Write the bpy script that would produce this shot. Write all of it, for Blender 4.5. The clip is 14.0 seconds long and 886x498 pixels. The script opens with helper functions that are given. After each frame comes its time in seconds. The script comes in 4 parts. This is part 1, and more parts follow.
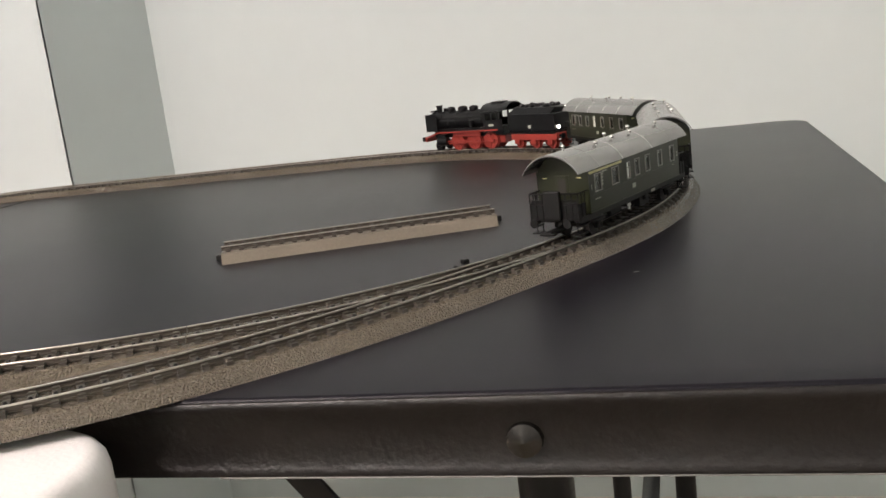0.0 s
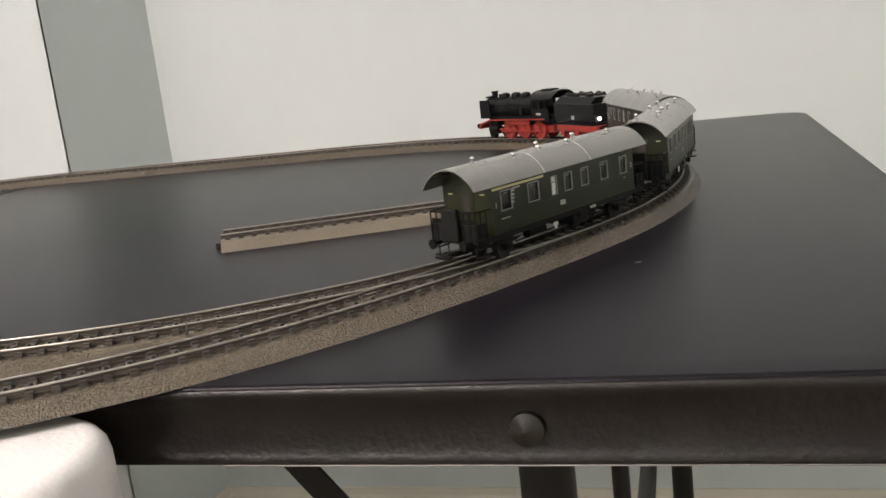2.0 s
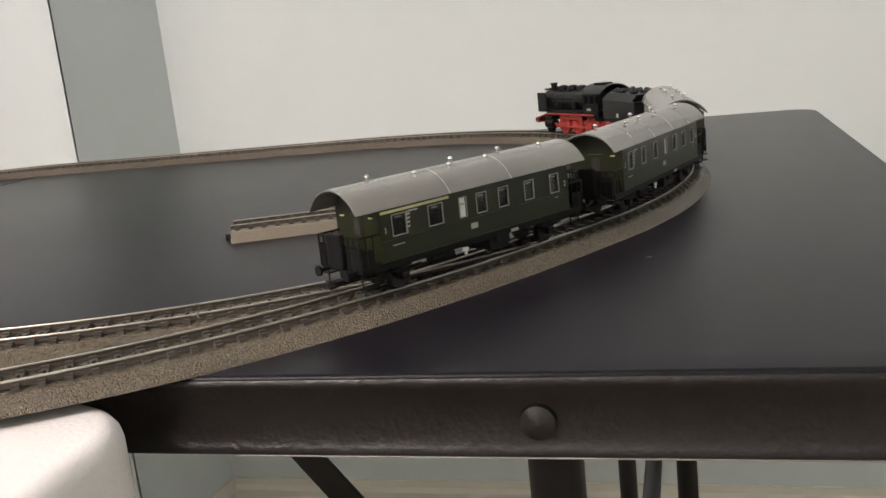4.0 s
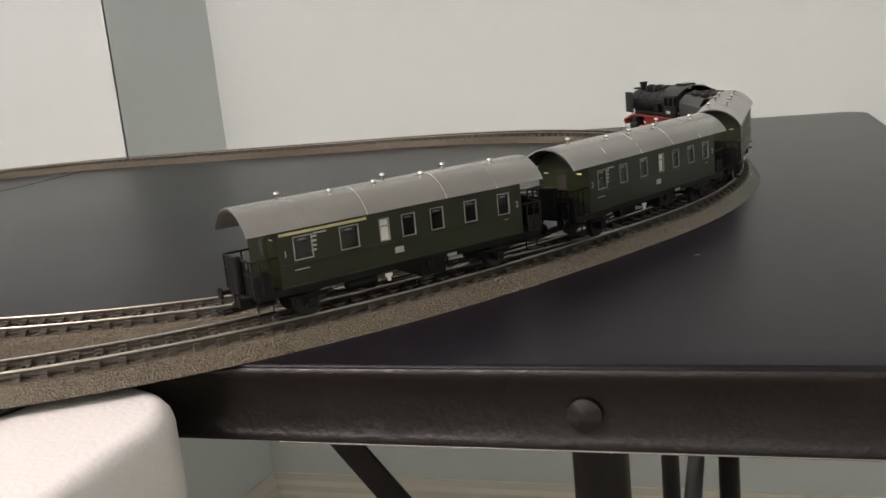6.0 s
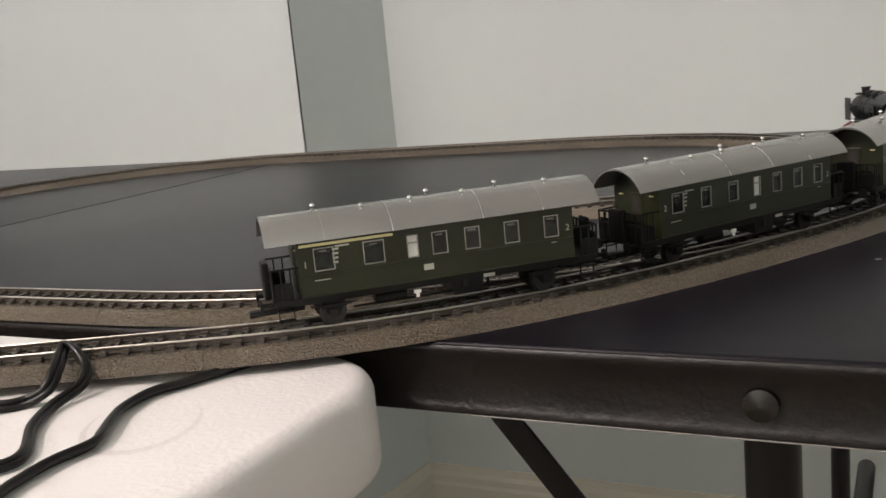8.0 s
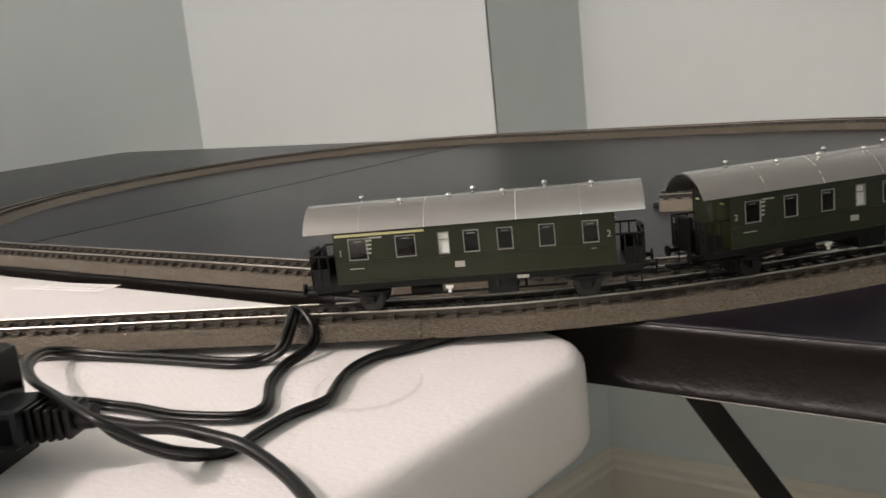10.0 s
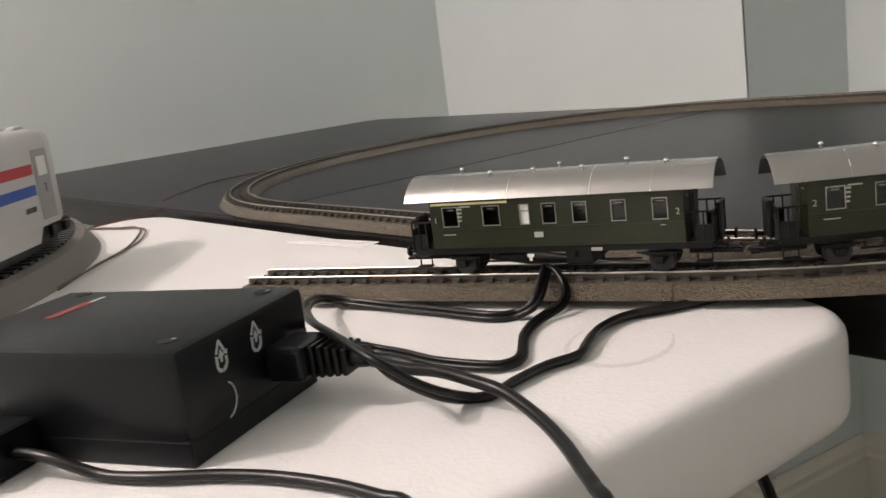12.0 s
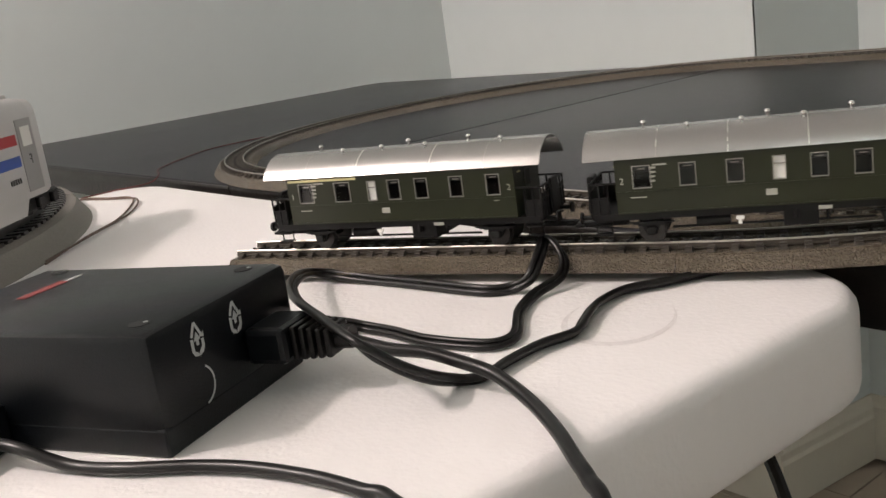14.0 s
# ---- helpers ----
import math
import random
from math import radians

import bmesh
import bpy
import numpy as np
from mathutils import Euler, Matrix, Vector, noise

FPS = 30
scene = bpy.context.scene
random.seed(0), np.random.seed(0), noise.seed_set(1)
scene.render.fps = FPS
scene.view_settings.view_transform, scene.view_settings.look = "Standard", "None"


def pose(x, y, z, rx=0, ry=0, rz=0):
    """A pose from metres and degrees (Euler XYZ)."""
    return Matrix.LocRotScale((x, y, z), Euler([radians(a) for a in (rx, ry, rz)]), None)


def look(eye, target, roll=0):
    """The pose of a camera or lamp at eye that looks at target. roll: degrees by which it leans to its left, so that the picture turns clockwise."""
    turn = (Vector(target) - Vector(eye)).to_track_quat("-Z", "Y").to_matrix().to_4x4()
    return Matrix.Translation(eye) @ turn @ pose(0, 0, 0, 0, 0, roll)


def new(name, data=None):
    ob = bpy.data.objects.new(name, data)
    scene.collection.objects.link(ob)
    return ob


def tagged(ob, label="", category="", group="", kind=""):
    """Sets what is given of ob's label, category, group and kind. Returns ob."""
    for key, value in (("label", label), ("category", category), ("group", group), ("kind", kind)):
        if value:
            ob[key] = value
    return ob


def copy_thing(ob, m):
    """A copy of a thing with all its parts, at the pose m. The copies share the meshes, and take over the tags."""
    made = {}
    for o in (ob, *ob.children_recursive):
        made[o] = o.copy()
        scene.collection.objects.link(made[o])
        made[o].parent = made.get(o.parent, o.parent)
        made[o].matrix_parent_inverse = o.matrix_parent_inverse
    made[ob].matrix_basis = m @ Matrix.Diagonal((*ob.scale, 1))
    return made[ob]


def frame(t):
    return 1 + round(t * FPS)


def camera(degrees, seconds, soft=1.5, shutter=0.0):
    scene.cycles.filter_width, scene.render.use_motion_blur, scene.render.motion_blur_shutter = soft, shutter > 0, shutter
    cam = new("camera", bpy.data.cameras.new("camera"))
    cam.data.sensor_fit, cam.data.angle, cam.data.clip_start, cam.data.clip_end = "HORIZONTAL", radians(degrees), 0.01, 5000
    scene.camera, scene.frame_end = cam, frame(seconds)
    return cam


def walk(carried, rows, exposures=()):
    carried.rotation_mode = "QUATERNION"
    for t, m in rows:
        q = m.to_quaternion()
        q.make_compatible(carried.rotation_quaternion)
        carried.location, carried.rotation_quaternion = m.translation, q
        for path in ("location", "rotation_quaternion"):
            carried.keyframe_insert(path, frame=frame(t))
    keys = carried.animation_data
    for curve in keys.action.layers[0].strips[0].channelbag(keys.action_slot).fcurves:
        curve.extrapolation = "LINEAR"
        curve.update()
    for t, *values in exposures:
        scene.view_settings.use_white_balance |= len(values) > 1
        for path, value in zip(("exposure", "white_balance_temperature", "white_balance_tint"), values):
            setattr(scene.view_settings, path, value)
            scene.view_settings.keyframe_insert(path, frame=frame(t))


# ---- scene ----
cam = camera(49.63, 14.0, soft=1.5, shutter=0.4)
PATH = [
    (0, (0.0610, -0.3050, 0.1157), (-0.4454, 1.5880, -0.2845), -7.03),
    (0.5, (0.0603, -0.3030, 0.1147), (-0.4399, 1.5863, -0.3101), -7.13),
    (1, (0.0610, -0.3030, 0.1154), (-0.4415, 1.5882, -0.2978), -7.18),
    (1.5, (0.0597, -0.3025, 0.1153), (-0.4438, 1.5881, -0.2994), -7.02),
    (2, (0.0582, -0.3047, 0.1149), (-0.4418, 1.5857, -0.3048), -6.62),
    (2.5, (0.0569, -0.3037, 0.1162), (-0.4391, 1.5828, -0.3253), -6.45),
    (5, (0.0551, -0.3071, 0.1135), (-0.4760, 1.5751, -0.3055), -5.90),
    (5.5, (0.0543, -0.3073, 0.1130), (-0.4984, 1.5696, -0.3014), -5.94),
    (6, (0.0529, -0.3089, 0.1117), (-0.5387, 1.5552, -0.3070), -5.66),
    (6.5, (0.0520, -0.3095, 0.1115), (-0.5874, 1.5378, -0.3113), -5.43),
    (7, (0.0487, -0.3134, 0.1095), (-0.6724, 1.5030, -0.3156), -5.27),
    (7.5, (0.0502, -0.3250, 0.1132), (-0.7740, 1.4497, -0.3001), -5.66),
    (7.7, (0.0510, -0.3309, 0.1132), (-0.8016, 1.4344, -0.2825), -5.51),
    (9.8, (0.0445, -0.3516, 0.1150), (-1.1168, 1.2301, -0.2719), -6.01),
    (10, (0.0439, -0.3539, 0.1148), (-1.1628, 1.1939, -0.2700), -5.91),
    (10.5, (0.0500, -0.3565, 0.1153), (-1.2463, 1.1115, -0.2904), -6.90),
    (11, (0.0471, -0.3591, 0.1135), (-1.2832, 1.0728, -0.3105), -6.52),
    (11.5, (0.0463, -0.3671, 0.1131), (-1.3755, 0.9688, -0.3272), -6.62),
    (12, (0.0455, -0.3667, 0.1140), (-1.5067, 0.8314, -0.2802), -7.28),
    (12.5, (0.0374, -0.3572, 0.1135), (-1.5432, 0.7974, -0.2973), -7.51),
    (13, (0.0327, -0.3531, 0.1127), (-1.5279, 0.8136, -0.3381), -7.73),
    (13.5, (0.0368, -0.3511, 0.1132), (-1.5261, 0.8127, -0.3375), -7.92),
    (14, (0.0349, -0.3500, 0.1131), (-1.5194, 0.8188, -0.3540), -8.04),
]
walk(cam, [(t, look(e, a, r)) for t, e, a, r in PATH],
     exposures=[(0, 0.56), (2.5, 0.52), (5.0, 0.42), (7.0, 0.20), (7.7, 0.15), (10.0, 0.02), (10.5, -0.10), (12.0, -0.01), (14.0, 0.01)])

# ---- light ----
scene.view_settings.exposure = 0.0
world = bpy.data.worlds.new("room_air")
world.use_nodes = True
scene.world = world
world.node_tree.nodes["Background"].inputs[0].default_value = (0.80, 0.82, 0.85, 1)
world.node_tree.nodes["Background"].inputs[1].default_value = 0.06


def bulb(x, y, z, watts, radius, colour):
    data = bpy.data.lights.new("bulb", "POINT")
    data.energy, data.shadow_soft_size, data.color = watts, radius, colour
    lamp = new("bulb", data)
    lamp.location = (x, y, z)
    return lamp


WARM = (1.0, 0.852, 0.818)
CEILING = 1.70
COOL = (0.88, 1.0, 0.98)
FIXTURES = [(-1.00, -1.50, 31.0, WARM), (0.60, -1.05, 1.1, COOL)]
for fx, fy, watts, tone in FIXTURES:
    for k in range(3):
        a = 0.4 + k * 2.094
        bulb(fx + 0.06 * math.cos(a), fy + 0.06 * math.sin(a), CEILING - 0.20, watts, 0.03, tone)


# ---- materials ----
def material(name, colour, rough=0.5, metal=0.0, vary=0.15, scale=40.0, bump=0.0, bump_scale=300.0,
             second=None, coat=0.0, emit=0.0, spec=0.5, per_piece=0.0, patch=6.0):
    m = bpy.data.materials.new(name)
    m.use_nodes = True
    nt = m.node_tree
    nodes, links = nt.nodes, nt.links
    b = nodes["Principled BSDF"]
    b.inputs["Roughness"].default_value = rough
    b.inputs["Metallic"].default_value = metal
    b.inputs["Specular IOR Level"].default_value = spec
    b.inputs["Coat Weight"].default_value = coat
    co = nodes.new("ShaderNodeTexCoord")
    n1 = nodes.new("ShaderNodeTexNoise")
    n1.inputs["Scale"].default_value, n1.inputs["Detail"].default_value = scale, 6
    n2 = nodes.new("ShaderNodeTexNoise")
    n2.inputs["Scale"].default_value, n2.inputs["Detail"].default_value = patch, 3
    mix = nodes.new("ShaderNodeMix")
    mix.data_type = "RGBA"
    dark = tuple(c * (1 - vary) for c in colour)
    light = second or tuple(min(1, c * (1 + vary)) for c in colour)
    mix.inputs[6].default_value, mix.inputs[7].default_value = (*dark, 1), (*light, 1)
    add = nodes.new("ShaderNodeMath")
    add.operation = "MULTIPLY_ADD"
    add.inputs[1].default_value = 0.6
    mul = nodes.new("ShaderNodeMath")
    mul.operation = "MULTIPLY"
    mul.inputs[1].default_value = 0.4
    for n in (n1, n2):
        links.new(co.outputs["Object"], n.inputs["Vector"])
    links.new(n1.outputs["Fac"], add.inputs[0])
    links.new(n2.outputs["Fac"], mul.inputs[0])
    links.new(mul.outputs[0], add.inputs[2])
    links.new(add.outputs[0], mix.inputs[0])
    out = mix.outputs[2]
    if per_piece:
        info = nodes.new("ShaderNodeObjectInfo")
        hsv = nodes.new("ShaderNodeHueSaturation")
        mr = nodes.new("ShaderNodeMapRange")
        mr.inputs[3].default_value, mr.inputs[4].default_value = 1 - per_piece, 1 + per_piece
        links.new(info.outputs["Random"], mr.inputs[0])
        links.new(mr.outputs[0], hsv.inputs["Value"])
        links.new(out, hsv.inputs["Color"])
        out = hsv.outputs[0]
    links.new(out, b.inputs["Base Color"])
    rr = nodes.new("ShaderNodeMapRange")
    rr.inputs[3].default_value, rr.inputs[4].default_value = max(0.02, rough - 0.07), min(1, rough + 0.07)
    links.new(add.outputs[0], rr.inputs[0])
    links.new(rr.outputs[0], b.inputs["Roughness"])
    if bump:
        n3 = nodes.new("ShaderNodeTexNoise")
        n3.inputs["Scale"].default_value, n3.inputs["Detail"].default_value = bump_scale, 3
        links.new(co.outputs["Object"], n3.inputs["Vector"])
        bp = nodes.new("ShaderNodeBump")
        bp.inputs["Strength"].default_value, bp.inputs["Distance"].default_value = min(1, bump), 0.001 * max(1, bump)
        links.new(n3.outputs["Fac"], bp.inputs["Height"])
        links.new(bp.outputs[0], b.inputs["Normal"])
    if emit:
        b.inputs["Emission Color"].default_value = (*colour, 1)
        b.inputs["Emission Strength"].default_value = emit
    return m


WALL = material("wall_paint", (0.63, 0.685, 0.68), 0.75, vary=0.03, scale=30, bump=0.12, bump_scale=180)
CEIL = material("ceiling_paint", (0.75, 0.74, 0.71), 0.9, vary=0.03, bump=0.1)
TRIM = material("trim_paint", (0.70, 0.67, 0.58), 0.45, vary=0.05, bump=0.05)
FLOOR = material("floor_boards", (0.42, 0.36, 0.29), 0.55, vary=0.3, scale=12, bump=0.1, per_piece=0.12)
BLACK_TOP = material("table_black_top", (0.0078, 0.0068, 0.0104), 0.30, vary=0.35, scale=600, bump=0.18, bump_scale=1300, spec=0.14)
BLACK_EDGE = material("table_black_edge", (0.0080, 0.0062, 0.0055), 0.36, vary=0.6, scale=60, bump=0.45, bump_scale=260, spec=0.36)
STEEL_BLACK = material("black_steel", (0.0055, 0.0055, 0.006), 0.38, vary=0.3, scale=100, bump=0.1, spec=0.28)
RIVET = material("rivet_steel", (0.050, 0.047, 0.044), 0.26, metal=0.9, vary=0.3, scale=200)
LIP = material("pale_lip", (0.30, 0.29, 0.28), 0.3, metal=0.7, vary=0.3, scale=120)
WHITE_PLASTIC = material("white_plastic", (0.86, 0.84, 0.83), 0.45, vary=0.04, scale=120, bump=0.28, bump_scale=420)
# white plastic greyed to stand for a cable's cast shadow
CABLE_SHADOW = material("cable_shadow_grey", (0.74, 0.715, 0.705), 0.45, vary=0.06, scale=200, bump=0.28, bump_scale=380)
BALLAST = material("ballast_plastic", (0.112, 0.092, 0.067), 0.17, vary=0.6, scale=800, bump=4.0, bump_scale=1150, second=(0.325, 0.268, 0.195), spec=1.0)
BALLAST_PALE = material("pale_ballast", (0.20, 0.168, 0.125), 0.36, vary=0.4, scale=900, bump=1.6, bump_scale=1500, second=(0.34, 0.29, 0.225), spec=0.6)
SLEEPER = material("sleeper_plastic", (0.060, 0.051, 0.041), 0.5, vary=0.2, scale=300, bump=0.2, per_piece=0.15)
RAIL_SIDE = material("rail_side", (0.075, 0.064, 0.052), 0.4, metal=0.4, vary=0.25, scale=200)
RAIL = material("rail_steel", (0.46, 0.43, 0.39), 0.33, metal=1.0, vary=0.2, scale=150)
STUD = material("contact_stud", (0.018, 0.017, 0.016), 0.4, vary=0.3)
FROG = material("frog_metal", (0.60, 0.58, 0.55), 0.35, metal=0.6, vary=0.1)
GREEN = material("coach_green", (0.0160, 0.0188, 0.0060), 0.38, vary=0.16, scale=80, bump=0.04)
ROOF = material("roof_grey", (0.31, 0.308, 0.298), 0.25, metal=0.6, vary=0.06, scale=60, bump=0.05)
ROOF_SEAM = material("roof_seam", (0.34, 0.337, 0.325), 0.28, metal=0.55, vary=0.1)
CHROME = material("vent_chrome", (0.72, 0.71, 0.69), 0.16, metal=1.0, vary=0.05)
FRAME_SILVER = material("window_silver", (0.34, 0.33, 0.305), 0.35, metal=0.5, vary=0.1)
INSIDE = material("coach_interior", (0.03, 0.026, 0.022), 0.7, vary=0.3)
MILK = material("milk_glass", (0.82, 0.82, 0.78), 0.3, vary=0.04)
CREAM = material("class_stripe", (0.62, 0.58, 0.30), 0.45, vary=0.06)
LETTER = material("lettering", (0.42, 0.42, 0.37), 0.5, vary=0.1)
UNDER = material("underframe_black", (0.0045, 0.0043, 0.0041), 0.5, spec=0.3, vary=0.4, scale=200, bump=0.1)
WHEEL = material("wheel_steel", (0.06, 0.057, 0.054), 0.38, metal=0.8, vary=0.3)
LOCO_BLACK = material("engine_black", (0.005, 0.005, 0.0058), 0.36, spec=0.35, vary=0.35, scale=150, bump=0.08)
RED = material("chassis_red", (0.30, 0.036, 0.026), 0.42, vary=0.18, scale=150)
COAL = material("coal", (0.008, 0.008, 0.009), 0.45, vary=0.5, scale=500, bump=1.0, bump_scale=500)
LAMP_ON = material("lamp_glow", (1.0, 0.93, 0.78), 0.3, emit=14.0)
BOX_BLACK = material("adapter_black", (0.0030, 0.0040, 0.0052), 0.31, vary=0.2, scale=400, bump=0.15, bump_scale=1400, spec=0.26)
PRINT = material("pale_print", (0.46, 0.47, 0.47), 0.6, vary=0.08)
RED_PRINT = material("red_print", (0.22, 0.032, 0.03), 0.5, vary=0.3, scale=300)
CABLE = material("cable_rubber", (0.0045, 0.0042, 0.0040), 0.32, vary=0.2, scale=60, spec=0.34)
WIRE_RED = material("wire_red", (0.12, 0.025, 0.022), 0.5, vary=0.15)
WIRE_BROWN = material("wire_brown", (0.10, 0.055, 0.035), 0.5, vary=0.15)
GREY_BED = material("grey_roadbed", (0.20, 0.185, 0.165), 0.6, vary=0.25, scale=700, bump=0.7, bump_scale=700)
DARK_RAIL = material("dark_rail", (0.055, 0.055, 0.055), 0.35, metal=0.7, vary=0.3)
WHITE_SHELL = material("engine_white", (0.54, 0.53, 0.52), 0.32, vary=0.05, scale=60)
GREY_SHELL = material("engine_grey", (0.33, 0.325, 0.32), 0.35, vary=0.06, scale=80)
BLUE_STRIPE = material("stripe_blue", (0.03, 0.08, 0.36), 0.35, vary=0.08)
RED_STRIPE = material("stripe_red", (0.42, 0.03, 0.035), 0.35, vary=0.08)
FIXTURE = material("lamp_metal", (0.55, 0.53, 0.5), 0.3, metal=0.9, vary=0.05)
GLOBE = material("lamp_globe", (1.0, 0.93, 0.82), 0.4, emit=4.0)


def glass(name):
    m = bpy.data.materials.new(name)
    m.use_nodes = True
    b = m.node_tree.nodes["Principled BSDF"]
    b.inputs["Base Color"].default_value = (0.75, 0.78, 0.76, 1)
    b.inputs["Roughness"].default_value = 0.05
    b.inputs["Transmission Weight"].default_value = 1.0
    b.inputs["IOR"].default_value = 1.45
    return m


GLASS = glass("window_glass")


# ---- mesh helpers ----
def mesh_of(name, bm, mat, smooth=False):
    me = bpy.data.meshes.new(name)
    bmesh.ops.recalc_face_normals(bm, faces=bm.faces)
    bm.to_mesh(me)
    bm.free()
    me.materials.append(mat)
    if smooth:
        me.polygons.foreach_set("use_smooth", [True] * len(me.polygons))
        me.set_sharp_from_angle(angle=radians(40))
    return me


def part(name, bm, mat, parent=None, label="", smooth=False):
    ob = new(name, mesh_of(name, bm, mat, smooth) if isinstance(bm, bmesh.types.BMesh) else bm)
    ob.parent = parent
    return tagged(ob, label)


def thing(name, label, category, group="", m=None, kind=""):
    ob = tagged(new(name), label, category, group, kind)
    if m is not None:
        ob.matrix_basis = m
    return ob


def cube(bm, x0, x1, y0, y1, z0, z1, bevel=0.0, m=None):
    made = bmesh.ops.create_cube(bm, size=1)["verts"]
    for v in made:
        v.co = ((x0 + x1) / 2 + v.co.x * (x1 - x0), (y0 + y1) / 2 + v.co.y * (y1 - y0), (z0 + z1) / 2 + v.co.z * (z1 - z0))
    if bevel:
        edges = {e for v in made for e in v.link_edges}
        made = bmesh.ops.bevel(bm, geom=list(edges), offset=bevel, segments=2, affect="EDGES", profile=0.5)["verts"]
    if m is not None:
        bmesh.ops.transform(bm, matrix=m, verts=list({v for v in made if v.is_valid}))
    return bm


def box(*a, **k):
    return cube(bmesh.new(), *a, **k)


def tube(bm, p, q, r, r2=None, n=14):
    """A capped cylinder or cone from p to q."""
    p, q = Vector(p), Vector(q)
    d = q - p
    made = bmesh.ops.create_cone(bm, cap_ends=True, segments=n, radius1=r, radius2=r if r2 is None else r2, depth=d.length)["verts"]
    m = Matrix.Translation((p + q) / 2) @ d.to_track_quat("Z", "Y").to_matrix().to_4x4()
    bmesh.ops.transform(bm, matrix=m, verts=made)
    return bm


def ball(bm, c, r, sx=1, sy=1, sz=1):
    made = bmesh.ops.create_uvsphere(bm, u_segments=12, v_segments=8, radius=r)["verts"]
    bmesh.ops.transform(bm, matrix=Matrix.Translation(c) @ Matrix.Diagonal((sx, sy, sz, 1)), verts=made)
    return bm


def loft(bm, rings, closed=True, caps=True):
    rows = [[bm.verts.new(c) for c in ring] for ring in rings]
    for a, b in zip(rows, rows[1:]):
        n = len(a)
        for i in range(n if closed else n - 1):
            bm.faces.new((a[i], a[(i + 1) % n], b[(i + 1) % n], b[i]))
    if caps and closed:
        bm.faces.new(rows[0][::-1])
        bm.faces.new(rows[-1])
    return bm


def along(bm, line, profile, closed=True, caps=True):
    """Sweep a (sideways, up) profile along a flat line of (x, y) points."""
    rings = []
    for i, p in enumerate(line):
        a, b = line[max(0, i - 1)], line[min(len(line) - 1, i + 1)]
        d = Vector((b[0] - a[0], b[1] - a[1])).normalized()
        rings.append([(p[0] + d.y * s, p[1] - d.x * s, z) for s, z in profile])
    return loft(bm, rings, closed, caps)


def spline(points, n=10):
    """A smooth line through the points."""
    pts = [Vector(p) for p in points]
    out = []
    for i in range(len(pts) - 1):
        p0, p1, p2, p3 = pts[max(0, i - 1)], pts[i], pts[i + 1], pts[min(len(pts) - 1, i + 2)]
        for k in range(n):
            t = k / n
            out.append(0.5 * (2 * p1 + (p2 - p0) * t + (2 * p0 - 5 * p1 + 4 * p2 - p3) * t * t + (3 * p1 - p0 - 3 * p2 + p3) * t ** 3))
    return out + [pts[-1]]


def cord(bm, points, r, n=10, sides=10, twin=0.0):
    """A round cord, or a twin flex of two cords side by side, through the points."""
    line = spline(points, n)
    for off in ((-twin, twin) if twin else (0,)):
        rings = []
        for i, p in enumerate(line):
            d = (line[min(i + 1, len(line) - 1)] - line[max(i - 1, 0)]).normalized()
            side = d.cross(Vector((0, 0, 1)))
            side = side.normalized() if side.length > 0.05 else Vector((1, 0, 0))
            up = side.cross(d)
            c = p + (side * 0.75 + up * 0.66) * off
            rings.append([c + side * r * math.cos(a) + up * r * math.sin(a) for a in [k * 2 * math.pi / sides for k in range(sides)]])
        loft(bm, rings)
    return bm


def writing(text, size, mat, m, parent, name="lettering", label="", depth=0.00008):
    """Raised letters as a mesh; they read along x, and face z, of the pose m."""
    cu = bpy.data.curves.new(name, "FONT")
    cu.body, cu.size, cu.extrude, cu.align_x, cu.align_y = text, size, depth, "CENTER", "CENTER"
    tmp = bpy.data.objects.new(name, cu)
    scene.collection.objects.link(tmp)
    me = bpy.data.meshes.new_from_object(tmp.evaluated_get(bpy.context.evaluated_depsgraph_get()))
    bpy.data.objects.remove(tmp)
    me.materials.clear()
    me.materials.append(mat)
    ob = new(name, me)
    ob.parent, ob.matrix_basis = parent, m
    return tagged(ob, label)


# ---- the plan of the tracks ----
OVAL_X, OVAL_Y, OVAL_TURN = -0.3220, 0.3778, 0.0075
RADIUS, STRAIGHT, RAIL_TOP = 0.360, 0.1717, 0.0103


def oval(u, w):
    c, s = math.cos(OVAL_TURN), math.sin(OVAL_TURN)
    return (OVAL_X + u * c - w * s, OVAL_Y + u * s + w * c)


def arc(cu, cw, r, a0, a1, n=16):
    """Points of an arc; angles in degrees from straight down, turning towards +x."""
    out = []
    for k in range(n + 1):
        a = radians(a0 + (a1 - a0) * k / n)
        out.append(oval(cu + r * math.sin(a), cw - r * math.cos(a)))
    return out


# the left-hand bend is pushed together a little, so the far straight runs slightly askew
SAG = 0.012


def left_bend(a0, a1, n=16):
    out = []
    for k in range(n + 1):
        a = radians(a0 + (a1 - a0) * k / n)
        out.append(oval(-2 * STRAIGHT + 0.322 * math.sin(a), -SAG / 2 - (RADIUS - SAG / 2) * math.cos(a)))
    return out


def line_uv(u0, w0, u1, w1, n=6):
    return [oval(u0 + (u1 - u0) * k / n, w0 + (w1 - w0) * k / n) for k in range(n + 1)]


A60 = radians(60)
# the right-hand bend stands a little out from the true circle
BEND = (0.010, 0.006)
TOE = (RADIUS * math.sin(A60) + BEND[0], -RADIUS * math.cos(A60) + BEND[1])
OUT_TURN, IN_TURN = radians(25), radians(27)
OUT_END = (0.1020, -0.4130)
IN_END = (RADIUS * math.sin(IN_TURN), -RADIUS * math.cos(IN_TURN))
STUB_A, STUB_B = 0.0475, 0.1820


def heading(a):
    return Vector((-math.cos(a), -math.sin(a)))


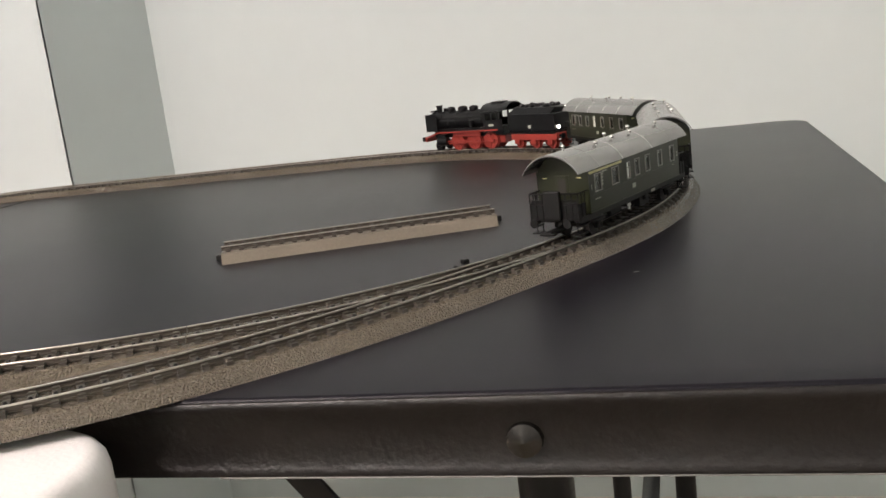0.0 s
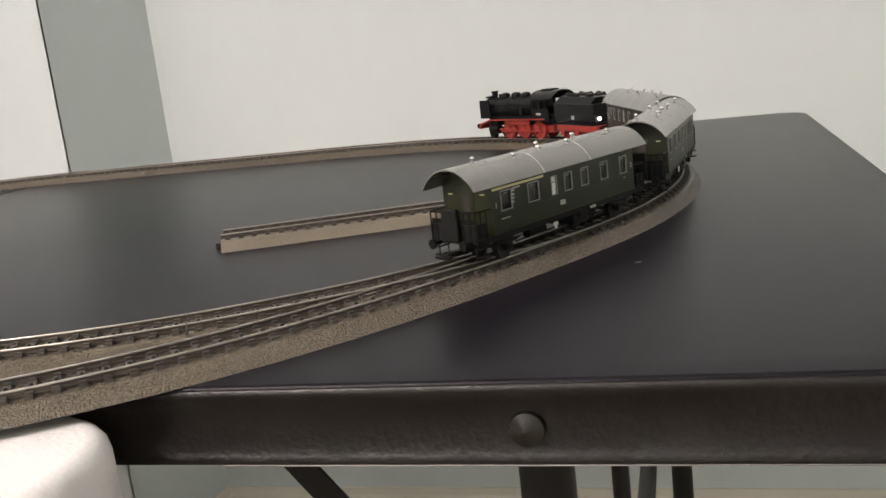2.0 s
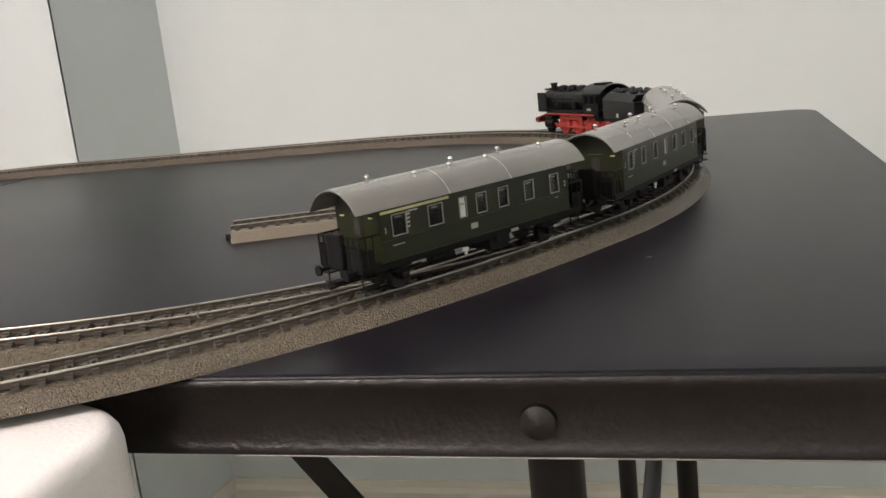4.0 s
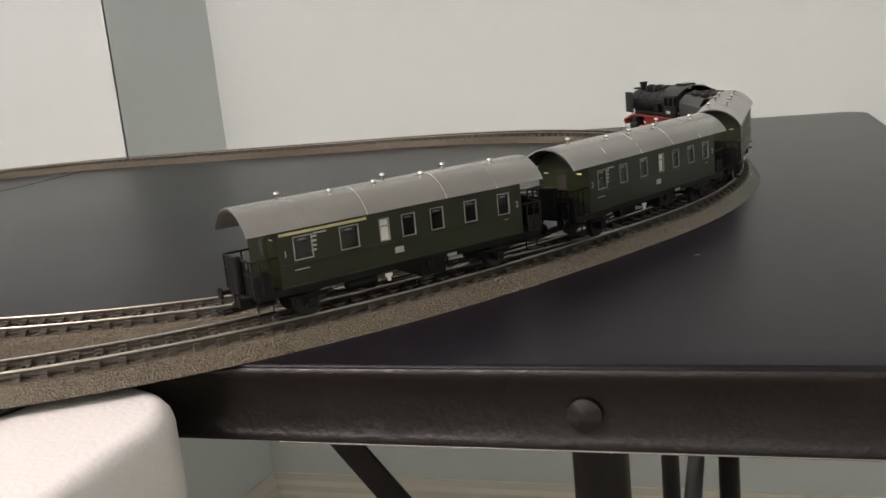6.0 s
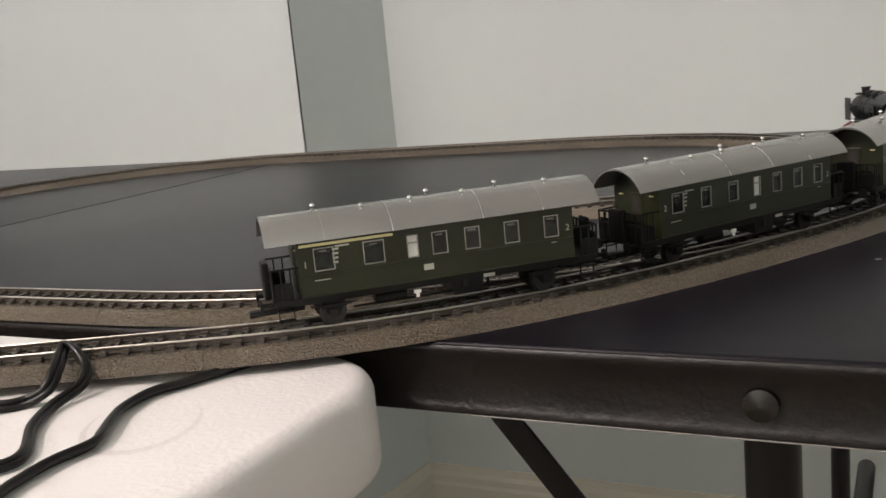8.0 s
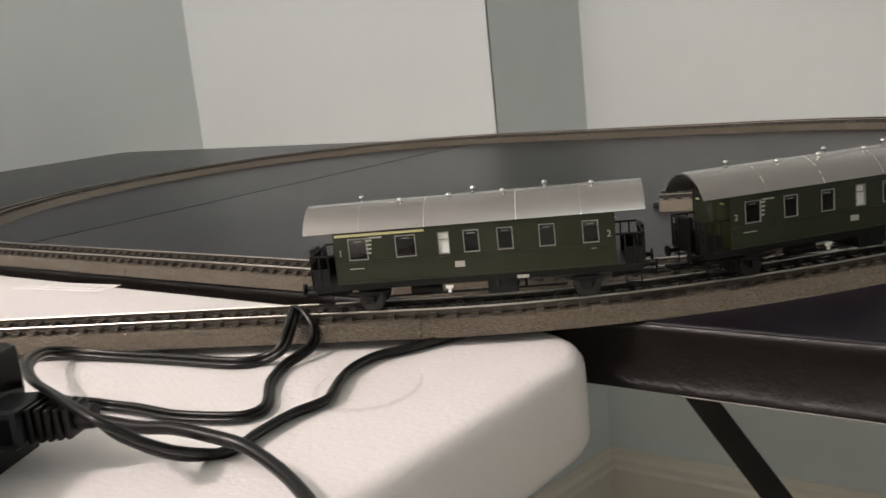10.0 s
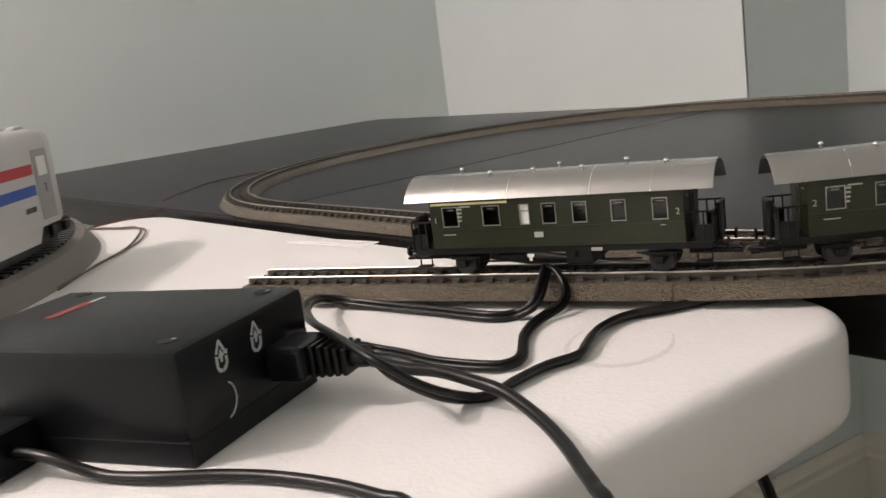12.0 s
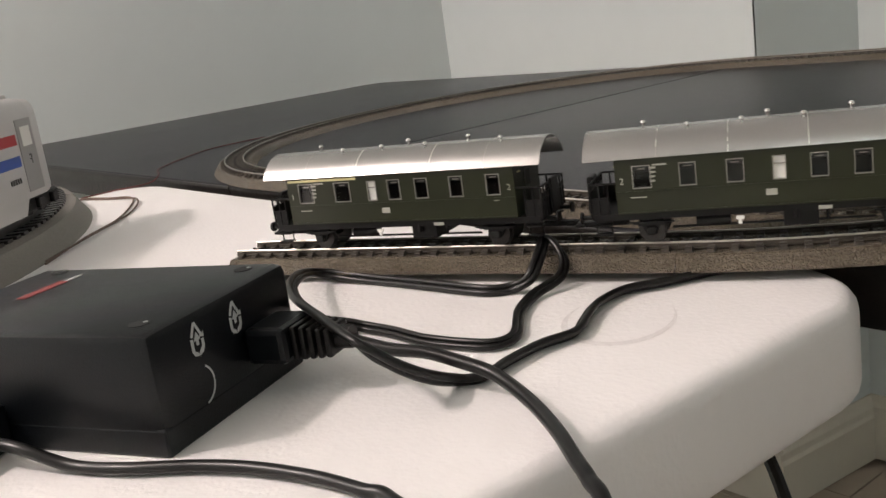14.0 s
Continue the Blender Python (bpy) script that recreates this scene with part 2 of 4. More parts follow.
def glide(p, a, q, b, n=24):
    """A smooth line in the oval's plan from p with heading a to q with heading b."""
    p, q = Vector(p), Vector(q)
    d = (q - p).length
    u, v = heading(a) * d * 1.02, heading(b) * d * 1.02
    out = []
    for k in range(n + 1):
        t = k / n
        c = (2 * t ** 3 - 3 * t * t + 1) * p + (t ** 3 - 2 * t * t + t) * u + (3 * t * t - 2 * t ** 3) * q + (t ** 3 - t * t) * v
        out.append(oval(c.x, c.y))
    return out


def stub_point(d):
    return (OUT_END[0] - d * math.cos(OUT_TURN), OUT_END[1] - d * math.sin(OUT_TURN))


OUTER_LEG = glide(TOE, A60, OUT_END, OUT_TURN)
INNER_LEG = glide(TOE, A60, IN_END, IN_TURN)
A150 = radians(150)
BACK_BEND = glide((0.0, RADIUS), math.pi, (RADIUS * math.sin(A150) + BEND[0], -RADIUS * math.cos(A150) + BEND[1]), A150, 16)
# the train's whole way, from the back straight to the end of the siding
WAY = line_uv(-2 * STRAIGHT, RADIUS - SAG, 0, RADIUS, 40)[:-1] + BACK_BEND[:-1] + arc(*BEND, RADIUS, 150, 60, 90)[:-1]
ZERO = len(WAY)
WAY = WAY + OUTER_LEG[:-1] + line_uv(*OUT_END, *stub_point(STUB_A + STUB_B), 30)
WAY_S = [0.0]
for a, b in zip(WAY, WAY[1:]):
    WAY_S.append(WAY_S[-1] + math.dist(a, b))


def route(s):
    """The centre of the train's way: 0 at the toe of the turnout, plus towards the end of the siding."""
    s += WAY_S[ZERO]
    return (float(np.interp(s, WAY_S, [p[0] for p in WAY])), float(np.interp(s, WAY_S, [p[1] for p in WAY])))


# ---- room ----
FLOOR_Z = -0.81
A_Y, B_Y = 1.007, 1.270
L_X, R_X, C_X = -0.873, -0.846, -1.650
RIGHT_X, BACK_Y = 2.2, -2.6


def structure(name, bm, mat, label="", category="wall"):
    return tagged(part(name, bm, mat, None), label or name.replace("_", " "), category, "", "structure")


structure("wall_west", box(C_X - 0.12, C_X, BACK_Y, A_Y + 0.12, FLOOR_Z, CEILING), WALL, "pale sage painted side wall behind the tables")
structure("wall_north_near", box(C_X, L_X, A_Y, A_Y + 0.12, FLOOR_Z, CEILING), WALL, "pale sage painted wall beside the room corner")
bm = bmesh.new()
loft(bm, [[(L_X + 0.0, A_Y, z), (R_X, B_Y, z), (R_X - 0.12, B_Y, z), (L_X - 0.12, A_Y + 0.12, z), (L_X - 0.003, A_Y + 0.12, z), (L_X - 0.003, A_Y, z)] for z in (FLOOR_Z, CEILING)])
structure("wall_return", bm, WALL, "narrow sage painted return of the wall")
structure("wall_north", box(R_X - 0.1, RIGHT_X, B_Y, B_Y + 0.12, FLOOR_Z, CEILING), WALL, "pale sage painted wall behind the black table")
structure("wall_east", box(RIGHT_X, RIGHT_X + 0.12, BACK_Y, B_Y, FLOOR_Z, CEILING), WALL, "plain sage painted wall closing the room")
structure("wall_south", box(C_X, RIGHT_X, BACK_Y - 0.12, BACK_Y, FLOOR_Z, CEILING), WALL, "plain sage painted wall closing the room")
structure("ceiling", box(C_X - 0.12, RIGHT_X + 0.12, BACK_Y - 0.12, B_Y + 0.12, CEILING, CEILING + 0.08), CEIL, "flat white painted ceiling", "ceiling")
floor = structure("floor", box(C_X - 0.12, RIGHT_X + 0.12, BACK_Y - 0.12, B_Y + 0.12, FLOOR_Z - 0.06, FLOOR_Z - 0.012), FLOOR, "brown wooden board floor under the tables", "floor")
BASE = [(0, 0), (0.016, 0), (0.016, 0.085), (0.012, 0.092), (0.012, 0.104), (0.006, 0.112), (0.004, 0.125), (0, 0.125)]


def baseboard(p, q, name="baseboard"):
    prof = [(-s, FLOOR_Z + z) for s, z in BASE]
    return structure(name, along(bmesh.new(), [p, q], prof), TRIM, "cream painted moulded baseboard along the wall", "baseboard")


baseboard((RIGHT_X, B_Y), (R_X, B_Y))
baseboard((R_X, B_Y), (L_X, A_Y - 0.016))
baseboard((L_X + 0.012, A_Y), (C_X, A_Y))
baseboard((C_X, A_Y), (C_X, BACK_Y))

for fx, fy, watts, tone in FIXTURES:
    lamp = thing("ceiling_light", "round metal ceiling light with three glowing globes", "ceiling light", "ceiling lights", pose(fx, fy, CEILING))
    bm = bmesh.new()
    tube(bm, (0, 0, -0.03), (0, 0, 0), 0.10, 0.12, 24)
    tube(bm, (0, 0, -0.09), (0, 0, -0.03), 0.012)
    part("base_plate", bm, FIXTURE, lamp, smooth=True)
    for k in range(3):
        a = 0.4 + k * 2.094
        c, s = math.cos(a), math.sin(a)
        part("arm", tube(bmesh.new(), (0, 0, -0.08), (0.06 * c, 0.06 * s, -0.10), 0.007), FIXTURE, lamp)
        bm = bmesh.new()
        tube(bm, (0.06 * c, 0.06 * s, -0.135), (0.06 * c, 0.06 * s, -0.10), 0.03, 0.018)
        part("globe", bm, GLOBE, lamp, "frosted glowing glass globe", True)

# ---- black folding table ----
TX0, TX1, TY1, SEAM_X, EDGE_Z = -1.624, 0.184, 0.788, -0.718, -0.031


def slab(x0, x1, y0, y1, z0, z1, radii, n=8, edge=0.004):
    """A flat plate with rounded corners (near-left, near-right, far-right, far-left) and a softened rim."""
    corners = [((x0, y0), radii[0], 180), ((x1, y0), radii[1], 270), ((x1, y1), radii[2], 0), ((x0, y1), radii[3], 90)]
    signs = [(1, 1), (-1, 1), (-1, -1), (1, -1)]

    def ring(inset, z):
        out = []
        for ((cx, cy), r, a0), (sx, sy) in zip(corners, signs):
            r1 = max(r, 0.0015)
            for k in range(n + 1):
                a = radians(a0 + 90 * k / n)
                out.append((cx + sx * r1 + (r1 - inset) * math.cos(a), cy + sy * r1 + (r1 - inset) * math.sin(a), z))
        return out
    steps = 4
    rings = [ring(edge * (1 - math.sin(radians(90 * k / steps))), z0 + edge * (1 - math.cos(radians(90 * k / steps)))) for k in range(steps + 1)]
    rings += [ring(edge * (1 - math.cos(radians(90 * k / steps))), z1 - edge + edge * math.sin(radians(90 * k / steps))) for k in range(steps + 1)]
    return loft(bmesh.new(), rings)


table = thing("folding_table", "black folding table with a textured top and a centre seam", "table")
part("tabletop_half", slab(TX0, SEAM_X - 0.0007, 0.0, TY1, -0.0042, 0.0, (0.03, 0.006, 0.006, 0.03), 8, 0.002), BLACK_TOP, table, "left half of the black tabletop", True)
part("tabletop_half", slab(SEAM_X + 0.0007, TX1, 0.0, TY1, -0.0042, 0.0, (0.006, 0.03, 0.03, 0.006), 8, 0.002), BLACK_TOP, table, "right half of the black tabletop", True)
# near apron: a pressed channel with a rolled lip
ROLL = [(0.0006, -0.0012), (-0.0006, -0.0016), (-0.0012, -0.0026), (-0.0013, -0.0038), (-0.0009, -0.0056), (0.0000, -0.0080), (0.0008, -0.0110), (0.0014, -0.0140), (0.0018, -0.0180),
        (0.0017, -0.0220), (0.0012, -0.0255), (0.0003, -0.0280), (-0.0006, -0.0296), (-0.0004, EDGE_Z)]
APRON = ROLL + [(0.004, EDGE_Z), (0.0075, -0.02), (0.0075, -0.0125), (0.0045, -0.0122), (0.0045, -0.0046), (0.0012, -0.0046)]
for x0, x1 in ((TX0 + 0.03, SEAM_X - 0.001), (SEAM_X + 0.001, TX1 - 0.03)):
    part("apron", loft(bmesh.new(), [[(x, y, z) for y, z in APRON] for x in (x0, x1)]), BLACK_EDGE, table, "black side rail with a rolled lower lip", True)
# thin strip, paler than the apron, along its lower edge
part("lip", box(-0.118, TX1 - 0.03, -0.0009, 0.0004, EDGE_Z - 0.0006, EDGE_Z - 0.0001, bevel=0.0002), LIP, table, "pale shiny lower lip of the side rail")
for y0, y1 in ((TY1 - 0.008, TY1 - 0.001),):
    part("apron", box(TX0 + 0.03, TX1 - 0.03, y0, y1, EDGE_Z, -0.0125), BLACK_EDGE, table)
for x0 in (TX0 + 0.001, TX1 - 0.009):
    part("apron", box(x0, x0 + 0.008, 0.03, TY1 - 0.03, EDGE_Z, -0.0125), BLACK_EDGE, table)
bm = bmesh.new()
tube(bm, (0, 0.0030, -0.0180), (0, -0.0014, -0.0180), 0.0068, 0.0062, 28)
tube(bm, (0, -0.0014, -0.0180), (0, -0.0036, -0.0180), 0.0062, 0.0005, 28)
part("rivet", bm, RIVET, table, "brushed dark conical rivet in the side rail", True)
for lx in (0.0, -1.44):
    for ly, r in ((0.055, 0.0115), (0.72, 0.0115)):
        part("leg", tube(bmesh.new(), (lx + (0.034 if ly > 0.5 and lx == 0 else -0.004 if lx == 0 else 0), ly, FLOOR_Z - 0.012), (lx + (0.034 if ly > 0.5 and lx == 0 else -0.004 if lx == 0 else 0), ly, -0.0125), r, n=18), STEEL_BLACK, table, smooth=True)
    part("crossbar", tube(bmesh.new(), (lx, 0.055, -0.36), (lx, 0.72, -0.36), 0.009), STEEL_BLACK, table, smooth=True)
part("strut", tube(bmesh.new(), (0.008, 0.25, -0.36), (0.008, 0.25, -0.0125), 0.0055), STEEL_BLACK, table, smooth=True)
part("brace", box(-0.225, 0.225, -0.0016, 0.0016, -0.009, 0.009, bevel=0.001, m=Matrix.Translation((-0.128, 0.2, -0.195)) @ pose(0, 0, 0, 0, 52, 0)), STEEL_BLACK, table, "flat black folding brace")
part("fleck", box(-0.0014, 0.0014, -0.0003, 0.0003, 0, 0.0002, m=pose(0.033, 0.157, 0, 0, 0, 12)), LETTER, table, "tiny pale scratch on the tabletop")

# ---- white folding table ----
WZ = -0.0045
white = thing("white_table", "white blow-moulded plastic table set against the black one", "table")
bm = slab(-0.888, -0.1375, -1.60, -0.0075, WZ - 0.0425, WZ, (0.07, 0.07, 0.042, 0.055), 10, 0.0080)
part("tabletop", bm, WHITE_PLASTIC, white, "pebbled white plastic tabletop with rounded rim", True)
for lx in (-0.80, -0.22):
    for ly in (-0.25, -1.4):
        part("leg", tube(bmesh.new(), (lx, ly, FLOOR_Z - 0.012), (lx, ly, WZ - 0.0415), 0.0125, n=16), FIXTURE, white, smooth=True)
emboss = part("embossing", box(-0.041, 0.041, -0.008, 0.008, -0.0002, 0.0003, bevel=0.0002, m=pose(-0.527, -0.022, WZ, 0, 0, 8)), WHITE_PLASTIC, white, "raised moulded panel with worn marks")
for k in range(6):
    part("raised_bar", box(-0.0035, 0.0035, -0.004, 0.004, 0, 0.0003, bevel=0.0001, m=pose(-0.527, -0.022, WZ, 0, 0, 8) @ pose(-0.027 + 0.011 * k, 0, 0.0003, 0, 0, 8)), WHITE_PLASTIC, white)

# the looped cable's shadow, painted as a thin tapering grey arc
bm = bmesh.new()
rows = []
for k in range(27):
    a = radians(-125 + 9 * k)
    w = 0.0019 * math.sin(math.pi * (k + 0.6) / 27.2)
    rows.append([bm.verts.new((0.0275 * math.cos(a) + d * math.cos(a), 0.0205 * math.sin(a) + d * math.sin(a), 0.00012)) for d in (-w, w)])
for p, q in zip(rows, rows[1:]):
    bm.faces.new((p[0], p[1], q[1], q[0]))
shadow_arc = part("ring_stain", bm, CABLE_SHADOW, white, "faint grey arc painted on the tabletop as a cable's shadow")
shadow_arc.matrix_basis = pose(-0.2000, -0.0960, WZ, 0, 0, -55)

# ---- tracks ----
BED = [(-0.0200, 0.0), (-0.0158, 0.0062), (-0.0145, 0.0068), (0.0145, 0.0068), (0.0158, 0.0062), (0.0200, 0.0)]
RAIL_WEB = [(-0.0009, 0.0074), (0.0009, 0.0074), (0.0009, 0.0079), (0.0003, 0.0082), (0.0003, 0.0096), (-0.0003, 0.0096), (-0.0003, 0.0082), (-0.0009, 0.0079)]
RAIL_HEAD = [(-0.0005, 0.0096), (0.0005, 0.0096), (0.0005, 0.0101), (0.00035, 0.0103), (-0.00035, 0.0103), (-0.0005, 0.0101)]


def rails_on(own, line):
    for s in (-0.0087, 0.0087):
        web = part("rail", along(bmesh.new(), line, [(s + a, z) for a, z in RAIL_WEB]), RAIL_SIDE, own)
        part("rail_head", along(bmesh.new(), line, [(s + a, z) for a, z in RAIL_HEAD]), RAIL, web, "bright worn top of the rail")


def sleeper_shape():
    bm = box(-0.0015, 0.0015, -0.0128, 0.0128, 0.0064, 0.0080)
    for y in (-0.0087, 0.0087):
        for d in (-0.0017, 0.0017):
            cube(bm, -0.0014, 0.0014, y + d - 0.0010, y + d + 0.0010, 0.0079, 0.0089)
    return mesh_of("sleeper", bm, SLEEPER)


SLEEPER_MESH = sleeper_shape()
stud_bm = bmesh.new()
tube(stud_bm, (0, 0, 0.0078), (0, 0, 0.0092), 0.0010, 0.0007, 6)
STUD_MESH = mesh_of("stud", stud_bm, STUD)


def sleepers_on(owner, line, gap=0.0088, skip=None):
    lengths = [0.0]
    for a, b in zip(line, line[1:]):
        lengths.append(lengths[-1] + math.dist(a, b))
    n = max(1, round(lengths[-1] / gap))
    for k in range(n):
        d = (k + 0.5) * lengths[-1] / n
        i = max(j for j in range(len(line) - 1) if lengths[j] <= d)
        f = (d - lengths[i]) / (lengths[i + 1] - lengths[i])
        a, b = line[i], line[i + 1]
        x, y = a[0] + (b[0] - a[0]) * f, a[1] + (b[1] - a[1]) * f
        if skip and skip(x, y):
            continue
        turn = math.degrees(math.atan2(b[1] - a[1], b[0] - a[0]))
        for name, me in (("sleeper", SLEEPER_MESH), ("stud", STUD_MESH)):
            ob = part(name, me, None, owner)
            ob.matrix_basis = pose(x, y, 0, 0, 0, turn)


def section(line, label, group="track sections of the oval", bed=BALLAST):
    own = thing("track_section", label, "model track", group)
    part("roadbed", along(bmesh.new(), line, BED), bed, own, "grained brown-grey plastic ballast bed")
    rails_on(own, line)
    TODO.append((own, line, None))
    return own


TODO = []
CURVE = "curved model track section with brown ballast bed on the black table"
STRAIGHT_LABEL = "straight model track section with brown ballast bed"
for k in range(2, 5):
    section(arc(*BEND, RADIUS, 30 * k, 30 * k + 29.9), CURVE)
section(BACK_BEND, CURVE)
for k in range(2):
    section(line_uv(-STRAIGHT * k - 0.0002, RADIUS - SAG * k / 2, -STRAIGHT * (k + 1) + 0.0002, RADIUS - SAG * (k + 1) / 2), STRAIGHT_LABEL)
    section(line_uv(-STRAIGHT * k - 0.0002, -RADIUS, -STRAIGHT * (k + 1) + 0.0002, -RADIUS), STRAIGHT_LABEL)
for k in range(6):
    section(left_bend(180 + 30 * k, 180 + 30 * k + 29.9), CURVE)
section(arc(0, 0, RADIUS, 0, 26.9), CURVE)
u0, u1, u2 = stub_point(0), stub_point(STUB_A), stub_point(STUB_A + STUB_B)
section(line_uv(*u0, *stub_point(STUB_A - 0.0003)), "short straight track section of the siding", "track sections of the siding")
section(line_uv(*stub_point(STUB_A + 0.0003), *u2), "straight track section at the open end of the siding", "track sections of the siding")

# the curved turnout
turnout = thing("turnout", "curved model turnout with metal frog and brown ballast bed", "model turnout")
inner, outer = INNER_LEG, OUTER_LEG
part("roadbed", along(bmesh.new(), inner, BED), BALLAST, turnout, "ballast bed of the curved leg")
part("roadbed", along(bmesh.new(), outer, [(s, z - (0.0003 if z else 0)) for s, z in BED]), BALLAST, turnout, "ballast bed of the outer leg")
bm = bmesh.new()
top_in, top_out = inner[2:], [outer[min(len(outer) - 1, round(k * (len(outer) - 1) / (len(inner) - 1)))] for k in range(2, len(inner))]
rings = [[(*a, 0.0), (*b, 0.0), (*b, 0.0063), (*a, 0.0063)] for a, b in zip(top_in, top_out)]
loft(bm, rings)
part("infill", bm, BALLAST, turnout, "ballast plate between the two legs")
for leg in (inner, outer):
    rails_on(turnout, leg)
TODO.append((turnout, outer, None))
TODO.append((turnout, inner, lambda x, y: min(math.dist((x, y), p) for p in outer) < 0.016))
fx, fy = oval(0.240, -0.280)
bm = bmesh.new()
loft(bm, [[(0.014, -0.0045, z), (0.014, 0.0045, z), (-0.016, 0.0006, z), (-0.016, -0.0006, z)] for z in (0.0064, 0.0089)])
frog = part("frog", bm, FROG, turnout, "pale metal frog of the turnout")
frog.matrix_basis = pose(fx, fy, 0, 0, 0, 226)
lx, ly = oval(0.262, -0.196)
bm = bmesh.new()
cube(bm, -0.006, 0.006, -0.003, 0.003, 0.0, 0.0035, bevel=0.0008)
cube(bm, -0.002, 0.002, -0.002, 0.002, 0.0035, 0.0062, bevel=0.0008)
lever = part("switch_lever", bm, STEEL_BLACK, turnout, "small black turnout lever")
lever.matrix_basis = pose(lx, ly, 0, 0, 0, 50)

# the loose straight
a, b = (-0.2380, 0.2577), (-0.0690, 0.3217)
loose = section([a, ((a[0] + b[0]) / 2, (a[1] + b[1]) / 2), b], "loose paler straight track section lying unconnected inside the oval", "loose track", BALLAST_PALE)
for p, q in ((a, b), (b, a)):
    d = Vector((p[0] - q[0], p[1] - q[1])).normalized()
    turn = math.degrees(math.atan2(d.y, d.x))
    tab = part("connector_tab", box(0.0, 0.005, -0.004, 0.004, 0.0, 0.004, bevel=0.0006), STUD, loose)
    tab.matrix_basis = pose(p[0], p[1], 0, 0, 0, turn)


# ---- the train ----
def arch_line(half, base, rise, n=14, inset=0.0):
    r = (half * half + rise * rise) / (2 * rise)
    a1 = math.asin(half / r)
    return [((r - inset) * math.sin(a1 - 2 * a1 * k / n), base + rise - r + (r - inset) * math.cos(a1 - 2 * a1 * k / n)) for k in range(n + 1)]


def wheelset(parent, x, r, name="wheelset", mat=None, gauge=0.0075, spokes=False):
    bm = bmesh.new()
    tube(bm, (0, -gauge - 0.002, 0), (0, gauge + 0.002, 0), 0.0012, n=8)
    for s in (-1, 1):
        tube(bm, (0, s * gauge, 0), (0, s * (gauge + 0.0022), 0), r, r * 0.97, 20)
        tube(bm, (0, s * (gauge - 0.0007), 0), (0, s * gauge, 0), r * 1.10, n=20)
        if spokes:
            for k in range(8):
                a = k * math.pi / 4
                tube(bm, (0.25 * r * math.cos(a), s * (gauge + 0.0024), 0.25 * r * math.sin(a)), (0.86 * r * math.cos(a), s * (gauge + 0.0024), 0.86 * r * math.sin(a)), r * 0.055, n=6)
            tube(bm, (0, s * gauge, 0), (0, s * (gauge + 0.0032), 0), r * 0.28, n=12)
            tube(bm, (0.5 * r, s * gauge, 0), (0.5 * r, s * (gauge + 0.004), 0), r * 0.1, n=8)
    ob = part(name, bm, mat or WHEEL, parent, smooth=True)
    ob.matrix_basis = pose(x, 0, r)
    TURNING.append((ob, x, r))
    return ob


TURNING = []
BODY_X, ROOF_X, SIDE_Y = 0.0620, 0.0752, 0.0160
Z0, Z1, ROOF_TOP = 0.0140, 0.0368, 0.0472


